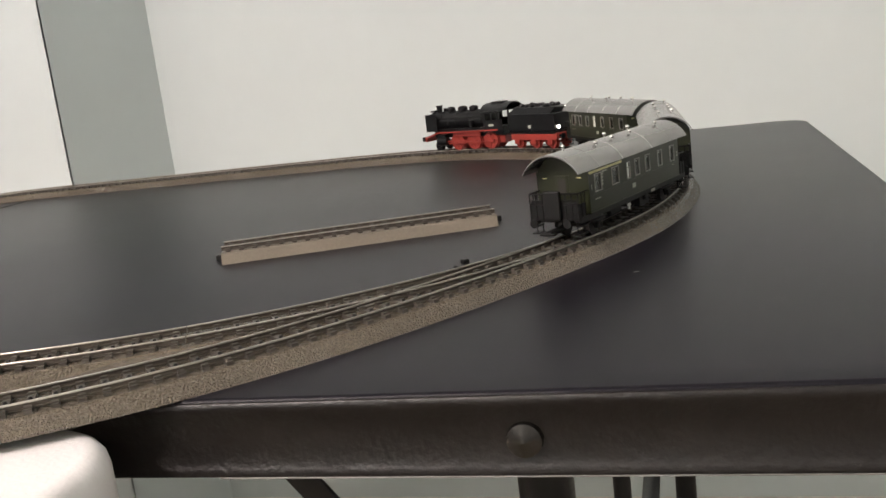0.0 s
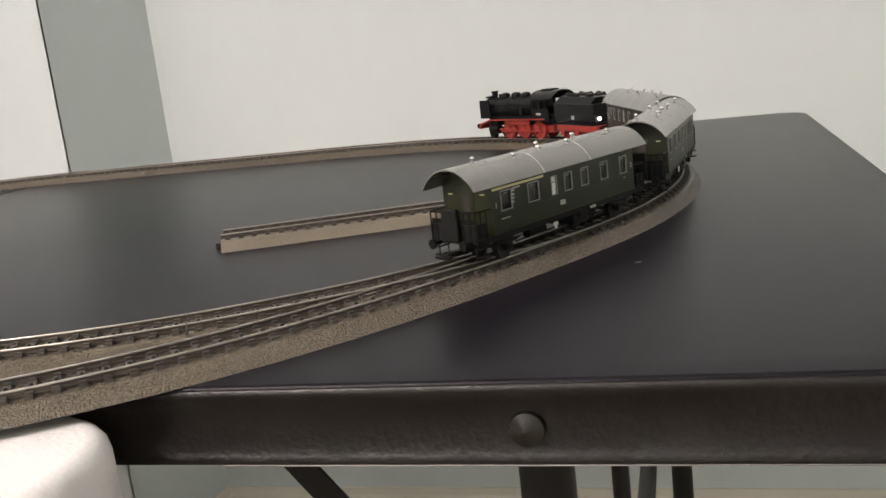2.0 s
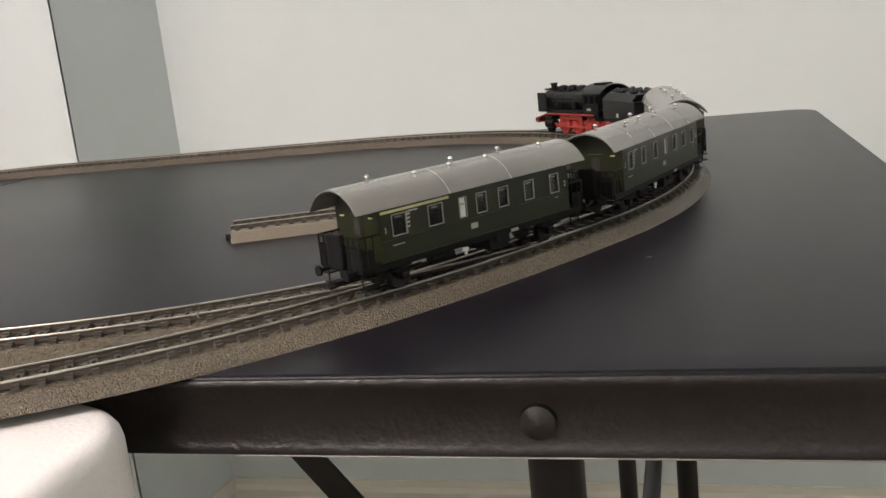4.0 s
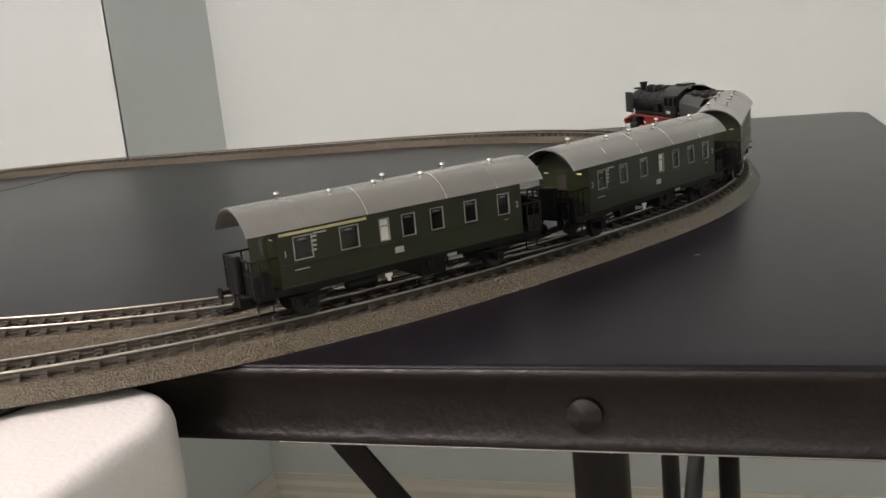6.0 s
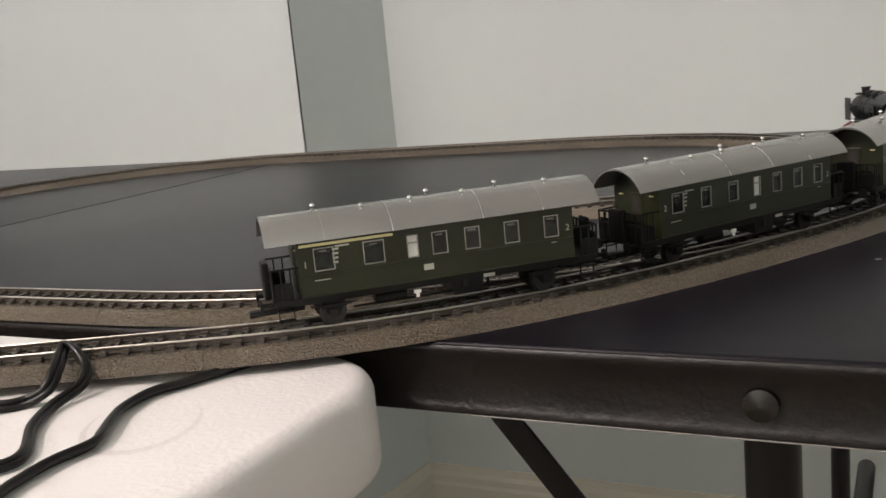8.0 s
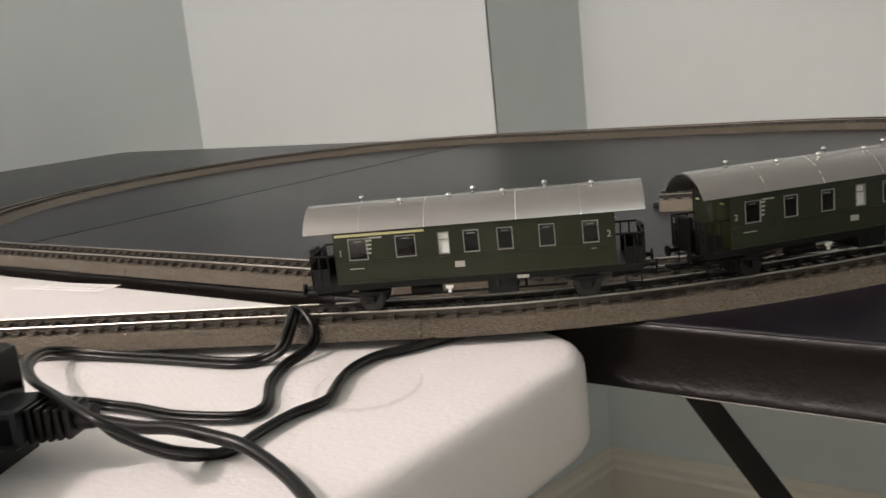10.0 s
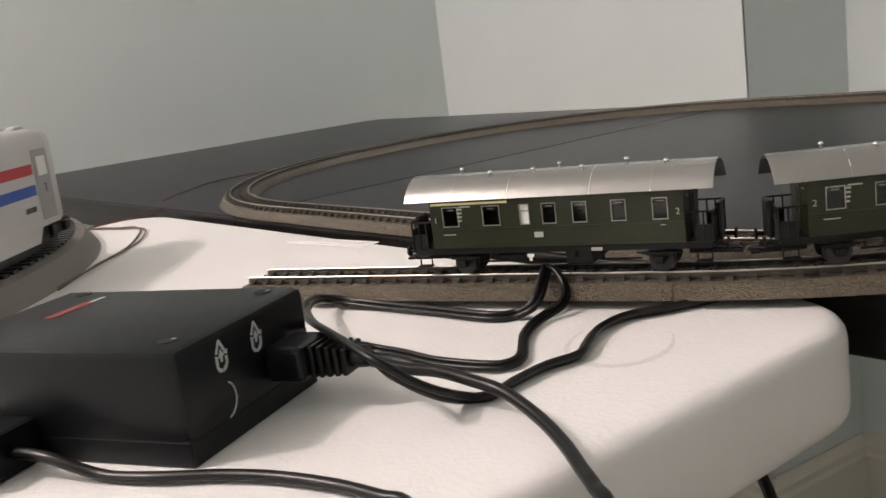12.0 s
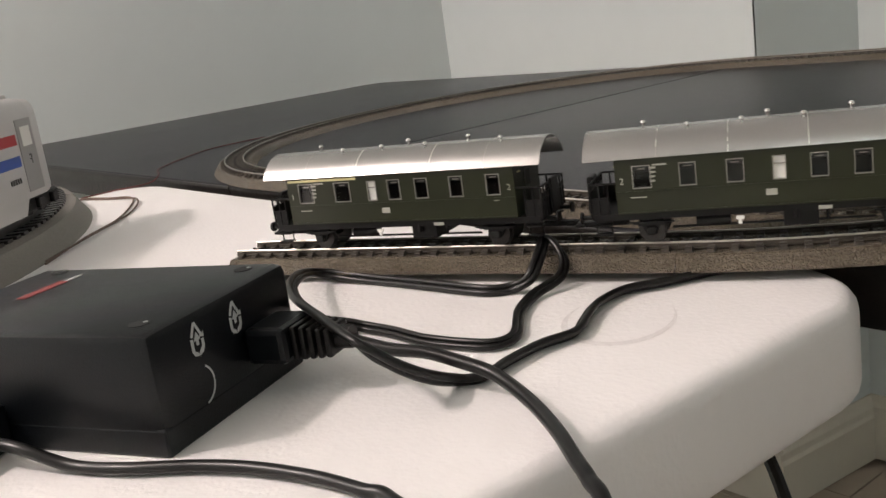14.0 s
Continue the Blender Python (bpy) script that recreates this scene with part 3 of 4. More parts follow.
def coach(first, label):
    own = thing("passenger_coach", label, "model coach", "coaches of the train")
    # viewed from the near side the list runs against local x
    if first:
        wins = [(-0.0523, 0.0088), (-0.0303, 0.0092), (-0.0128, 0.0050), (-0.0003, 0.0070), (0.0149, 0.0070), (0.0336, 0.0070), (0.0528, 0.0070)]
        milk = 2
    else:
        wins = [(-0.0520, 0.0080), (-0.0325, 0.0070), (-0.0130, 0.0070), (0.0045, 0.0052), (0.0200, 0.0068), (0.0365, 0.0068), (0.0530, 0.0068)]
        milk = 3
    wins = [(0.976 * x, w) for x, w in wins]
    w0, w1 = 0.0243, 0.0338
    for side in (1, -1):
        bm = bmesh.new()
        y0, y1 = sorted((side * SIDE_Y, side * (SIDE_Y - 0.0012)))
        cube(bm, -BODY_X, BODY_X, y0, y1, Z0, w0)
        cube(bm, -BODY_X, BODY_X, y0, y1, w1, Z1)
        edges = [-BODY_X] + [e for x, w in sorted((-x, w) for x, w in wins) for e in (x - w / 2, x + w / 2)] + [BODY_X]
        for a, b in zip(edges[::2], edges[1::2]):
            cube(bm, a, b, y0, y1, w0, w1)
        y2, y3 = sorted((side * SIDE_Y, side * (SIDE_Y + 0.00025)))
        cube(bm, -BODY_X, BODY_X, y2, y3, 0.0228, 0.0233)
        cube(bm, -BODY_X, BODY_X, y2, y3, 0.0141, 0.0147)
        part("side_wall", bm, GREEN, own)
        for i, (x, w) in enumerate(wins):
            bm = bmesh.new()
            f = 0.00038
            yo, yi = sorted((side * (SIDE_Y + 0.0003), side * (SIDE_Y - 0.0005)))
            cube(bm, -x - w / 2, -x + w / 2, yo, yi, w0, w0 + f)
            cube(bm, -x - w / 2, -x + w / 2, yo, yi, w1 - f, w1)
            cube(bm, -x - w / 2, -x - w / 2 + f, yo, yi, w0, w1)
            cube(bm, -x + w / 2 - f, -x + w / 2, yo, yi, w0, w1)
            if i == milk:
                cube(bm, -x - w / 2, -x + w / 2, yo, yi, w1 - 0.0034, w1 - 0.0029)
            frame_ob = part("window", bm, FRAME_SILVER, own, "thin silver window frame")
            yp, yq = sorted((side * (SIDE_Y - 0.0007), side * (SIDE_Y - 0.0011)))
            pane = part("pane", box(-x - w / 2 + f, -x + w / 2 - f, yp, yq, w0 + f, w1 - f), MILK if i == milk else GLASS, frame_ob, "milky white pane" if i == milk else "")
            if i != milk:
                part("handle_bar", box(-x - 0.0016, -x + 0.0016, yp + (0.0004 if side > 0 else -0.0004), yq + (0.0004 if side > 0 else -0.0004), w1 - 0.0017, w1 - 0.0013), FRAME_SILVER, frame_ob)
        # lettering on this side
        face = side * (SIDE_Y + 0.0002)
        turn = pose(0, 0, 0, 90, 0, 180 if side > 0 else 0)
        marks = [(-0.0592, "1" if first else "2"), (0.0593, "2")]
        for x, t in marks:
            writing(t, 0.0040, LETTER, Matrix.Translation((-x * side, face, 0.0288)) @ turn, own, "class_number", "pale class number on the side")
        bm = bmesh.new()
        for k in range(4):
            cube(bm, side * 0.0462 - 0.0016 + 0.0002 * k, side * 0.0462 + 0.0012, min(face, face - side * 0.0002), max(face, face - side * 0.0002), 0.0322 - 0.0018 * k, 0.0330 - 0.0018 * k)
        cube(bm, side * 0.0430 - 0.0030, side * 0.0430 + 0.0030, min(face, face - side * 0.0002), max(face, face - side * 0.0002), 0.0334, 0.0340)
        part("inscription_bar", bm, LETTER, own, "tiny pale inscription beside the window")
        bm = box(side * 0.0525 - 0.0034, side * 0.0525 + 0.0034, min(face, face - side * 0.0002), max(face, face - side * 0.0002), 0.0205, 0.0209)
        part("inscription_bar", bm, LETTER, own)
        bm = box(-side * 0.0525 - 0.0012, -side * 0.0525 + 0.0012, min(face, face - side * 0.0002), max(face, face - side * 0.0002), 0.0218, 0.0221)
        part("inscription_bar", bm, LETTER, own)
        px = side * (0.0062 if first else -0.001)
        part("emblem", box(px - 0.0022, px + 0.0022, min(face, face - side * 0.0003), max(face, face - side * 0.0003), 0.0183, 0.0208), LETTER, own, "small pale rectangular emblem")
        if first:
            s0, s1 = sorted((side * 0.0612, side * 0.0208))
            part("class_stripe", box(s0, s1, min(face, face - side * 0.0004), max(face, face - side * 0.0004), 0.0347, 0.0358), CREAM, own, "cream first-class stripe under the roof")
    # inside and ends
    part("interior", box(-BODY_X + 0.0015, BODY_X - 0.0015, -0.0075, 0.0075, Z0 + 0.0008, 0.0300), INSIDE, own, "dark compartment walls and seats")
    part("floor_pan", box(-ROOF_X + 0.002, ROOF_X - 0.002, -SIDE_Y + 0.001, SIDE_Y - 0.001, Z0 - 0.0022, Z0), UNDER, own)
    for e in (-1, 1):
        x0, x1 = sorted((e * BODY_X, e * (BODY_X - 0.0012)))
        bm = bmesh.new()
        ring = [(-SIDE_Y + 0.0012, Z0), (SIDE_Y - 0.0012, Z0)] + [(y, z) for y, z in arch_line(SIDE_Y - 0.0012, Z1, ROOF_TOP - Z1 - 0.0014)]
        loft(bm, [[(x, y, z) for y, z in ring] for x in (x0, x1)])
        wall = part("end_wall", bm, GREEN, own)
        xf = e * BODY_X
        bm = bmesh.new()
        cube(bm, min(xf, xf + e * 0.0005), max(xf, xf + e * 0.0005), -0.0042, 0.0042, Z0 + 0.0004, 0.0345, bevel=0.0002)
        door = part("end_door", bm, GREEN, wall)
        part("door_pane", box(min(xf + e * 0.0005, xf + e * 0.0007), max(xf + e * 0.0005, xf + e * 0.0007), -0.0024, 0.0024, 0.0255, 0.0325), INSIDE, wall, "dark window of the end door")
        for y in (-0.0105, 0.0105):
            part("end_lamp", box(min(xf, xf + e * 0.0010), max(xf, xf + e * 0.0010), y - 0.0013, y + 0.0013, 0.0330, 0.0336, bevel=0.0002), CREAM, wall, "small pale lamp bracket")
        # platform railing
        xr = e * (ROOF_X - 0.0015)
        for y in (-0.0148, -0.0110, -0.0072, -0.0036, 0.0036, 0.0072, 0.0110, 0.0148):
            part("railing_post", tube(bmesh.new(), (xr, y, Z0 - 0.001), (xr, y, 0.0268), 0.00045, n=6), UNDER, own)
        bm = bmesh.new()
        for z in (0.0268, 0.0215):
            tube(bm, (xr, -0.0148, z), (xr, 0.0148, z), 0.00055, n=6)
        for y in (-0.0148, 0.0148):
            tube(bm, (xr, y, 0.0268), (e * BODY_X, y, 0.0268), 0.00045, n=6)
            for k in range(1, 3):
                xx = xr + (e * BODY_X - xr) * k / 3
                part("railing_post", tube(bmesh.new(), (xx, y, Z0), (xx, y, 0.0268), 0.0004, n=6), UNDER, own)
        part("railing", bm, UNDER, own, "black platform railing")
        for y in (-0.0146, 0.0146):
            xa, xb = sorted((xr - e * 0.0006, e * (BODY_X + 0.0034)))
            part("railing_side_plate", box(xa, xb, y - 0.0002, y + 0.0002, Z0 - 0.0005, 0.0212), UNDER, own, "black sheet closing the platform side")
        part("railing_plate", box(min(xr, xr - e * 0.0004), max(xr, xr - e * 0.0004), -0.0140, 0.0140, Z0 - 0.001, 0.0236), UNDER, own, "black sheet below the platform railing")
        part("gangway", box(min(xr, xr + e * 0.0016), max(xr, xr + e * 0.0030), -0.0050, 0.0050, Z0 - 0.001, 0.0286, bevel=0.0008), UNDER, own, "black folded gangway plates")
        bm = bmesh.new()
        for y in (-0.0102, 0.0102):
            tube(bm, (e * 0.0725, y, 0.0122), (e * 0.0785, y, 0.0122), 0.0010, n=10)
            tube(bm, (e * 0.0785, y, 0.0122), (e * 0.0795, y, 0.0122), 0.0024, n=14)
        part("buffer", bm, UNDER, own, "pair of black round buffers")
        bm = box(min(e * 0.060, e * 0.0835), max(e * 0.060, e * 0.0835), -0.0022, 0.0022, 0.0062, 0.0084, bevel=0.0004)
        cube(bm, min(e * 0.0800, e * 0.0840), max(e * 0.0800, e * 0.0840), -0.0045, 0.0045, 0.0066, 0.0078, bevel=0.0003)
        part("coupler", bm, UNDER, own, "black plastic coupler")
        for y in (-1, 1):
            bm = bmesh.new()
            ya, yb = sorted((y * 0.0118, y * 0.0158))
            for z in (0.0052, 0.0092):
                cube(bm, e * 0.0690 - 0.0036, e * 0.0690 + 0.0036, ya, yb, z, z + 0.0006)
            for dx in (-0.0032, 0.0032):
                tube(bm, (e * 0.069 + dx, y * 0.0125, 0.0052), (e * 0.069 + dx, y * 0.0125, 0.0125), 0.00035, n=6)
            part("step", bm, UNDER, own, "black hanging footstep")
    # roof
    out_arch = arch_line(0.0172, Z1, ROOF_TOP - Z1)
    in_arch = arch_line(0.0168, Z1 - 0.0001, ROOF_TOP - Z1 - 0.0007)
    bm = bmesh.new()
    loft(bm, [[(x, y, z) for y, z in out_arch + in_arch[::-1]] for x in (-ROOF_X, -0.03, 0.03, ROOF_X)])
    roof = part("roof", bm, ROOF, own, "grey arched roof", True)
    for x in ((0.0500, 0.0205, -0.0200, -0.0480) if first else (0.0440, 0.0150, -0.0160, -0.0450)):
        band = [(y * 1.002, z + 0.00010) for y, z in out_arch]
        part("roof_seam", loft(bmesh.new(), [[(x + d, y, z) for y, z in band + out_arch[::-1]] for d in (-0.00022, 0.00022)]), ROOF_SEAM, roof)
    vents = [(0.0510, -0.004), (0.0315, 0.0065), (0.0095, 0.0058), (-0.0005, -0.004), (-0.0145, 0.006), (-0.0330, -0.004), (-0.0535, 0.0055)]
    for x, y in vents:
        z = ROOF_TOP - (ROOF_TOP - Z1) * (y / 0.0172) ** 2
        bm = bmesh.new()
        tube(bm, (x, y, z - 0.0004), (x, y, z + 0.0014), 0.0006, n=8)
        ball(bm, (x, y, z + 0.0019), 0.0013, 1, 1, 0.8)
        part("vent", bm, CHROME, roof, "tiny shiny roof vent", True)
    # underframe
    for y in (-1, 1):
        ya, yb = sorted((y * 0.0142, y * 0.0152))
        part("solebar", box(-0.0725, 0.0725, ya, yb, 0.0112, 0.0139), UNDER, own)
        for ax in (-0.0488, 0.0488):
            bm = bmesh.new()
            ya, yb = sorted((y * 0.0112, y * 0.0124))
            loft(bm, [[(ax - 0.0062, yy, 0.0125), (ax + 0.0062, yy, 0.0125), (ax + 0.0024, yy, 0.0045), (ax - 0.0024, yy, 0.0045)] for yy in (ya, yb)])
            cube(bm, ax - 0.0021, ax + 0.0021, min(y * 0.0124, y * 0.0142), max(y * 0.0124, y * 0.0142), 0.0042, 0.0076, bevel=0.0005)
            for k in range(3):
                cube(bm, ax - 0.0100 + 0.0022 * k, ax + 0.0100 - 0.0022 * k, min(y * 0.0124, y * 0.0138), max(y * 0.0124, y * 0.0138), 0.0082 - 0.0005 * k + 0.001, 0.0087 - 0.0005 * k + 0.001)
            part("axle_guard", bm, UNDER, own, "black axle guard with leaf spring")
        bm = bmesh.new()
        tube(bm, (-0.040, y * 0.0095, 0.0062), (0.040, y * 0.0095, 0.0062), 0.0005, n=6)
        for x in (-0.022, 0.018):
            tube(bm, (x, y * 0.0095, 0.0062), (x, y * 0.0095, 0.0120), 0.0007, n=6)
        tube(bm, (-0.010, y * 0.0142, 0.0085), (-0.010, y * 0.0142, 0.0120), 0.0012, n=10)
        part("brake_rod", bm, UNDER, own)
        part("label_plate", box(-y * 0.021 - 0.0026, -y * 0.021 + 0.0026, min(y * 0.0153, y * 0.0155), max(y * 0.0153, y * 0.0155), 0.0114, 0.0128), LETTER, own, "small pale plate on the frame")
        bm = bmesh.new()
        cube(bm, y * 0.0120 - 0.0016, y * 0.0120 + 0.0016, y * 0.0146 - 0.0004, y * 0.0146 + 0.0004, 0.0090, 0.0104)
        cube(bm, y * 0.0120 - 0.0007, y * 0.0120 + 0.0007, y * 0.0146 - 0.0004, y * 0.0146 + 0.0004, 0.0072, 0.0092)
        part("valve_handle", bm, MILK, own, "tiny white valve handle")
    part("battery_box", box(-0.0185, -0.0050, -0.0135, 0.0135, 0.0050, 0.0118, bevel=0.0005), UNDER, own, "black box under the floor")
    part("air_tank", tube(bmesh.new(), (0.016, 0.009, 0.0082), (0.030, 0.009, 0.0082), 0.0026, n=14), UNDER, own, smooth=True)
    for ax in (-0.0488, 0.0488):
        wheelset(own, ax, 0.0057)
    return own


coach_first = coach(True, "dark green model coach with cream stripe and grey arched roof")
coach_second = coach(False, "dark green second-class model coach with grey arched roof")
coach_first.scale = coach_second.scale = (0.96, 0.96, 0.96)
for own in (coach_first, coach_second):
    for ob in own.children_recursive:
        if ob.type == "MESH" and not ob.name.startswith("wheel") and not ob.parent.name.startswith("wheel"):
            ob.data.transform(Matrix.Diagonal((1, 1, 1.045, 1)))
coach_third = copy_thing(coach_second, Matrix())
TURNING += [(o, x, r) for o, x, r in ((c, c.matrix_basis.translation.x, 0.0057) for c in coach_third.children if c.name.startswith("wheelset"))]

# the engine; local -x is its chimney end
engine = thing("steam_locomotive", "black model steam engine with red wheels and running gear", "model locomotive")
bm = bmesh.new()
tube(bm, (-0.054, 0, 0.0290), (0.018, 0, 0.0290), 0.0098, n=26)
tube(bm, (-0.0560, 0, 0.0290), (-0.054, 0, 0.0290), 0.0090, n=26)
ball(bm, (-0.0560, 0, 0.0290), 0.0080, 0.25, 1, 1)
for x in (-0.040, -0.022, -0.006, 0.010):
    tube(bm, (x, 0, 0.0290), (x + 0.0008, 0, 0.0290), 0.0101, n=26)
boiler = part("boiler", bm, LOCO_BLACK, engine, "black boiler and smokebox", True)
bm = bmesh.new()
tube(bm, (-0.047, 0, 0.037), (-0.047, 0, 0.0440), 0.0027, 0.0030, 16)
tube(bm, (-0.047, 0, 0.0440), (-0.047, 0, 0.0452), 0.0036, n=16)
part("chimney", bm, LOCO_BLACK, engine, smooth=True)
for x, r in ((-0.032, 0.0046), (-0.017, 0.0050), (-0.003, 0.0046)):
    bm = bmesh.new()
    tube(bm, (x, 0, 0.036), (x, 0, 0.0412), r, n=16)
    ball(bm, (x, 0, 0.0412), r, 1, 1, 0.45)
    part("dome", bm, LOCO_BLACK, engine, smooth=True)
bm = bmesh.new()
tube(bm, (-0.0395, 0, 0.036), (-0.0395, 0, 0.0420), 0.0016, n=10)
cube(bm, -0.055, -0.050, -0.006, 0.006, 0.0390, 0.0405, bevel=0.0006)
for s in (-1, 1):
    tube(bm, (-0.050, s * 0.0100, 0.0325), (0.016, s * 0.0100, 0.0325), 0.00035, n=6)
    tube(bm, (-0.030, s * 0.0080, 0.0350), (-0.030, s * 0.0102, 0.0260), 0.0006, n=6)
    tube(bm, (0.000, s * 0.0110, 0.0230), (0.000, s * 0.0110, 0.0290), 0.0022, n=10)
part("pipes", bm, LOCO_BLACK, engine, "black handrails and pipes")
for s in (-1, 1):
    ya, yb = sorted((s * 0.0128, s * 0.0134))
    part("smoke_deflector", box(-0.0565, -0.0420, ya, yb, 0.0200, 0.0375, bevel=0.0002), LOCO_BLACK, engine, "flat black smoke deflector plate")
    ya, yb = sorted((s * 0.0095, s * 0.0150))
    bm = box(-0.040, 0.034, ya, yb, 0.0186, 0.0196)
    loft(bm, [[(-0.0400, y, 0.0196), (-0.0400, y, 0.0186), (-0.0560, y, 0.0140), (-0.0560, y, 0.0150)] for y in (ya, yb)])
    part("running_board", bm, LOCO_BLACK, engine)
    part("red_edge", box(-0.040, 0.034, min(s * 0.0150, s * 0.0154), max(s * 0.0150, s * 0.0154), 0.0180, 0.0194), RED, engine, "red edge of the running board")
    ye, yf = sorted((s * 0.0150, s * 0.0154))
    part("red_edge", loft(bmesh.new(), [[(-0.0400, y, 0.0194), (-0.0400, y, 0.0180), (-0.0560, y, 0.0134), (-0.0560, y, 0.0148)] for y in (ye, yf)]), RED, engine)
    bm = bmesh.new()
    tube(bm, (-0.0420, s * 0.0128, 0.0095), (-0.0300, s * 0.0128, 0.0095), 0.0042, n=18)
    cube(bm, -0.0410, -0.0310, s * 0.0128 - 0.003, s * 0.0128 + 0.003, 0.0125, 0.0165, bevel=0.0006)
    part("cylinder", bm, LOCO_BLACK, engine, "black steam cylinder")
    bm = box(-0.030, 0.026, s * 0.0120 - 0.0004, s * 0.0120 + 0.0004, 0.0066, 0.0080)
    cube(bm, -0.030, -0.006, s * 0.0132 - 0.0004, s * 0.0132 + 0.0004, 0.0088, 0.0102)
    part("coupling_rod", bm, RED, engine, "red side rods")
    bm = box(-0.024, 0.010, min(s * 0.0098, s * 0.0118), max(s * 0.0098, s * 0.0118), 0.0135, 0.0180, bevel=0.0004)
    part("valve_gear", bm, RED, engine, "red valve gear block")
part("chassis", box(-0.028, 0.036, -0.0060, 0.0060, 0.0050, 0.0125, bevel=0.0006), RED, engine, "red main frame")
part("boiler_cradle", box(-0.050, 0.036, -0.0085, 0.0085, 0.0128, 0.0215, bevel=0.0006), LOCO_BLACK, engine)
part("buffer_beam", box(-0.0585, -0.0565, -0.0145, 0.0145, 0.0098, 0.0150, bevel=0.0004), RED, engine, "red buffer beam")
bm = bmesh.new()
for y in (-0.0102, 0.0102):
    tube(bm, (-0.0585, y, 0.0122), (-0.0630, y, 0.0122), 0.0011, n=10)
    tube(bm, (-0.0630, y, 0.0122), (-0.0640, y, 0.0122), 0.0025, n=14)
part("buffer", bm, LOCO_BLACK, engine)
# cab
bm = bmesh.new()
for s in (-1, 1):
    ya, yb = sorted((s * 0.0152, s * 0.0145))
    cube(bm, 0.018, 0.040, ya, yb, 0.0170, 0.0285)
    cube(bm, 0.018, 0.040, ya, yb, 0.0350, 0.0372)
    for a, b in ((0.018, 0.0205), (0.0265, 0.0285), (0.0345, 0.0365)):
        cube(bm, a, b, ya, yb, 0.0285, 0.0350)
cube(bm, 0.0180, 0.0187, -0.0145, 0.0145, 0.0170, 0.0400)
part("cab", bm, LOCO_BLACK, engine, "black cab with open side windows")
arch_o, arch_i = arch_line(0.0165, 0.0370, 0.0072), arch_line(0.0160, 0.0369, 0.0066)
part("cab_roof", loft(bmesh.new(), [[(x, y, z) for y, z in arch_o + arch_i[::-1]] for x in (0.0150, 0.0460)]), LOCO_BLACK, engine, smooth=True)
part("roof_vent", box(0.022, 0.036, -0.005, 0.005, 0.0438, 0.0452, bevel=0.0004), LOCO_BLACK, engine)
for s in (-1, 1):
    part("number_plate", box(0.0240, 0.0300, min(s * 0.0152, s * 0.0154), max(s * 0.0152, s * 0.0154), 0.0225, 0.0245), LETTER, engine, "small pale plate on the cab side")
wheelset(engine, -0.0445, 0.0049, "leading_wheelset", LOCO_BLACK, spokes=True)
for x in (-0.0200, 0.0005, 0.0210):
    wheelset(engine, x, 0.0084, "driving_wheelset", RED, spokes=True)

tender = thing("tender", "black coal tender with red frame and two lit rear lamps", "model tender")
bm = box(-0.031, 0.034, -0.0148, 0.0148, 0.0170, 0.0330, bevel=0.0008)
loft(bm, [[(-0.031, -0.0148, 0.0330), (0.030, -0.0148, 0.0330), (0.034, -0.0120, 0.0385), (-0.022, -0.0120, 0.0385)], [(-0.031, 0.0148, 0.0330), (0.030, 0.0148, 0.0330), (0.034, 0.0120, 0.0385), (-0.022, 0.0120, 0.0385)]])
part("tank", bm, LOCO_BLACK, tender, "black riveted tender body")
bm = bmesh.new()
rng = random.Random(4)
for k in range(60):
    ball(bm, (rng.uniform(-0.022, 0.022), rng.uniform(-0.010, 0.010), 0.0385 + rng.uniform(-0.001, 0.0016)), rng.uniform(0.0012, 0.0024), 1, rng.uniform(0.7, 1.3), 0.8)
part("coal_load", bm, COAL, tender, "heap of black coal")
part("frame", box(-0.032, 0.035, -0.0130, 0.0130, 0.0135, 0.0170), LOCO_BLACK, tender)
for s in (-1, 1):
    ya, yb = sorted((s * 0.0118, s * 0.0132))
    bm = box(-0.030, 0.033, ya, yb, 0.0085, 0.0140, bevel=0.0003)
    for x in (-0.022, 0.001, 0.024):
        cube(bm, x - 0.0035, x + 0.0035, ya, yb, 0.0045, 0.0090, bevel=0.0003)
    part("side_frame", bm, RED, tender, "red axle frame")
    part("number_plate", box(-0.0020, 0.0020, min(s * 0.0148, s * 0.0150), max(s * 0.0148, s * 0.0150), 0.0195, 0.0225), LETTER, tender)
    part("rear_lamp", ball(bmesh.new(), (0.0352, s * 0.0105, 0.0205), 0.0014), LAMP_ON, tender, "glowing white rear lamp", True)
part("rear_lamp", ball(bmesh.new(), (0.0356, 0.0, 0.0372), 0.0014), LAMP_ON, tender, "glowing white rear lamp", True)
part("buffer_beam", box(0.0340, 0.0355, -0.0145, 0.0145, 0.0098, 0.0150, bevel=0.0003), RED, tender)
bm = bmesh.new()
for y in (-0.0102, 0.0102):
    tube(bm, (0.0355, y, 0.0122), (0.0395, y, 0.0122), 0.0011, n=10)
    tube(bm, (0.0395, y, 0.0122), (0.0404, y, 0.0122), 0.0025, n=14)
part("buffer", bm, LOCO_BLACK, tender)
for x in (-0.022, 0.001, 0.024):
    wheelset(tender, x, 0.0057, "tender_wheelset", RED, spokes=True)

# ---- second train: a larger gauge loop on the white table ----
BIG_X, BIG_Y, BIG_R = -0.909, -0.583, 0.455


def big_arc(a0, a1, n=14):
    return [(BIG_X + BIG_R * math.cos(radians(a0 + (a1 - a0) * k / n)), BIG_Y + BIG_R * math.sin(radians(a0 + (a1 - a0) * k / n))) for k in range(n + 1)]


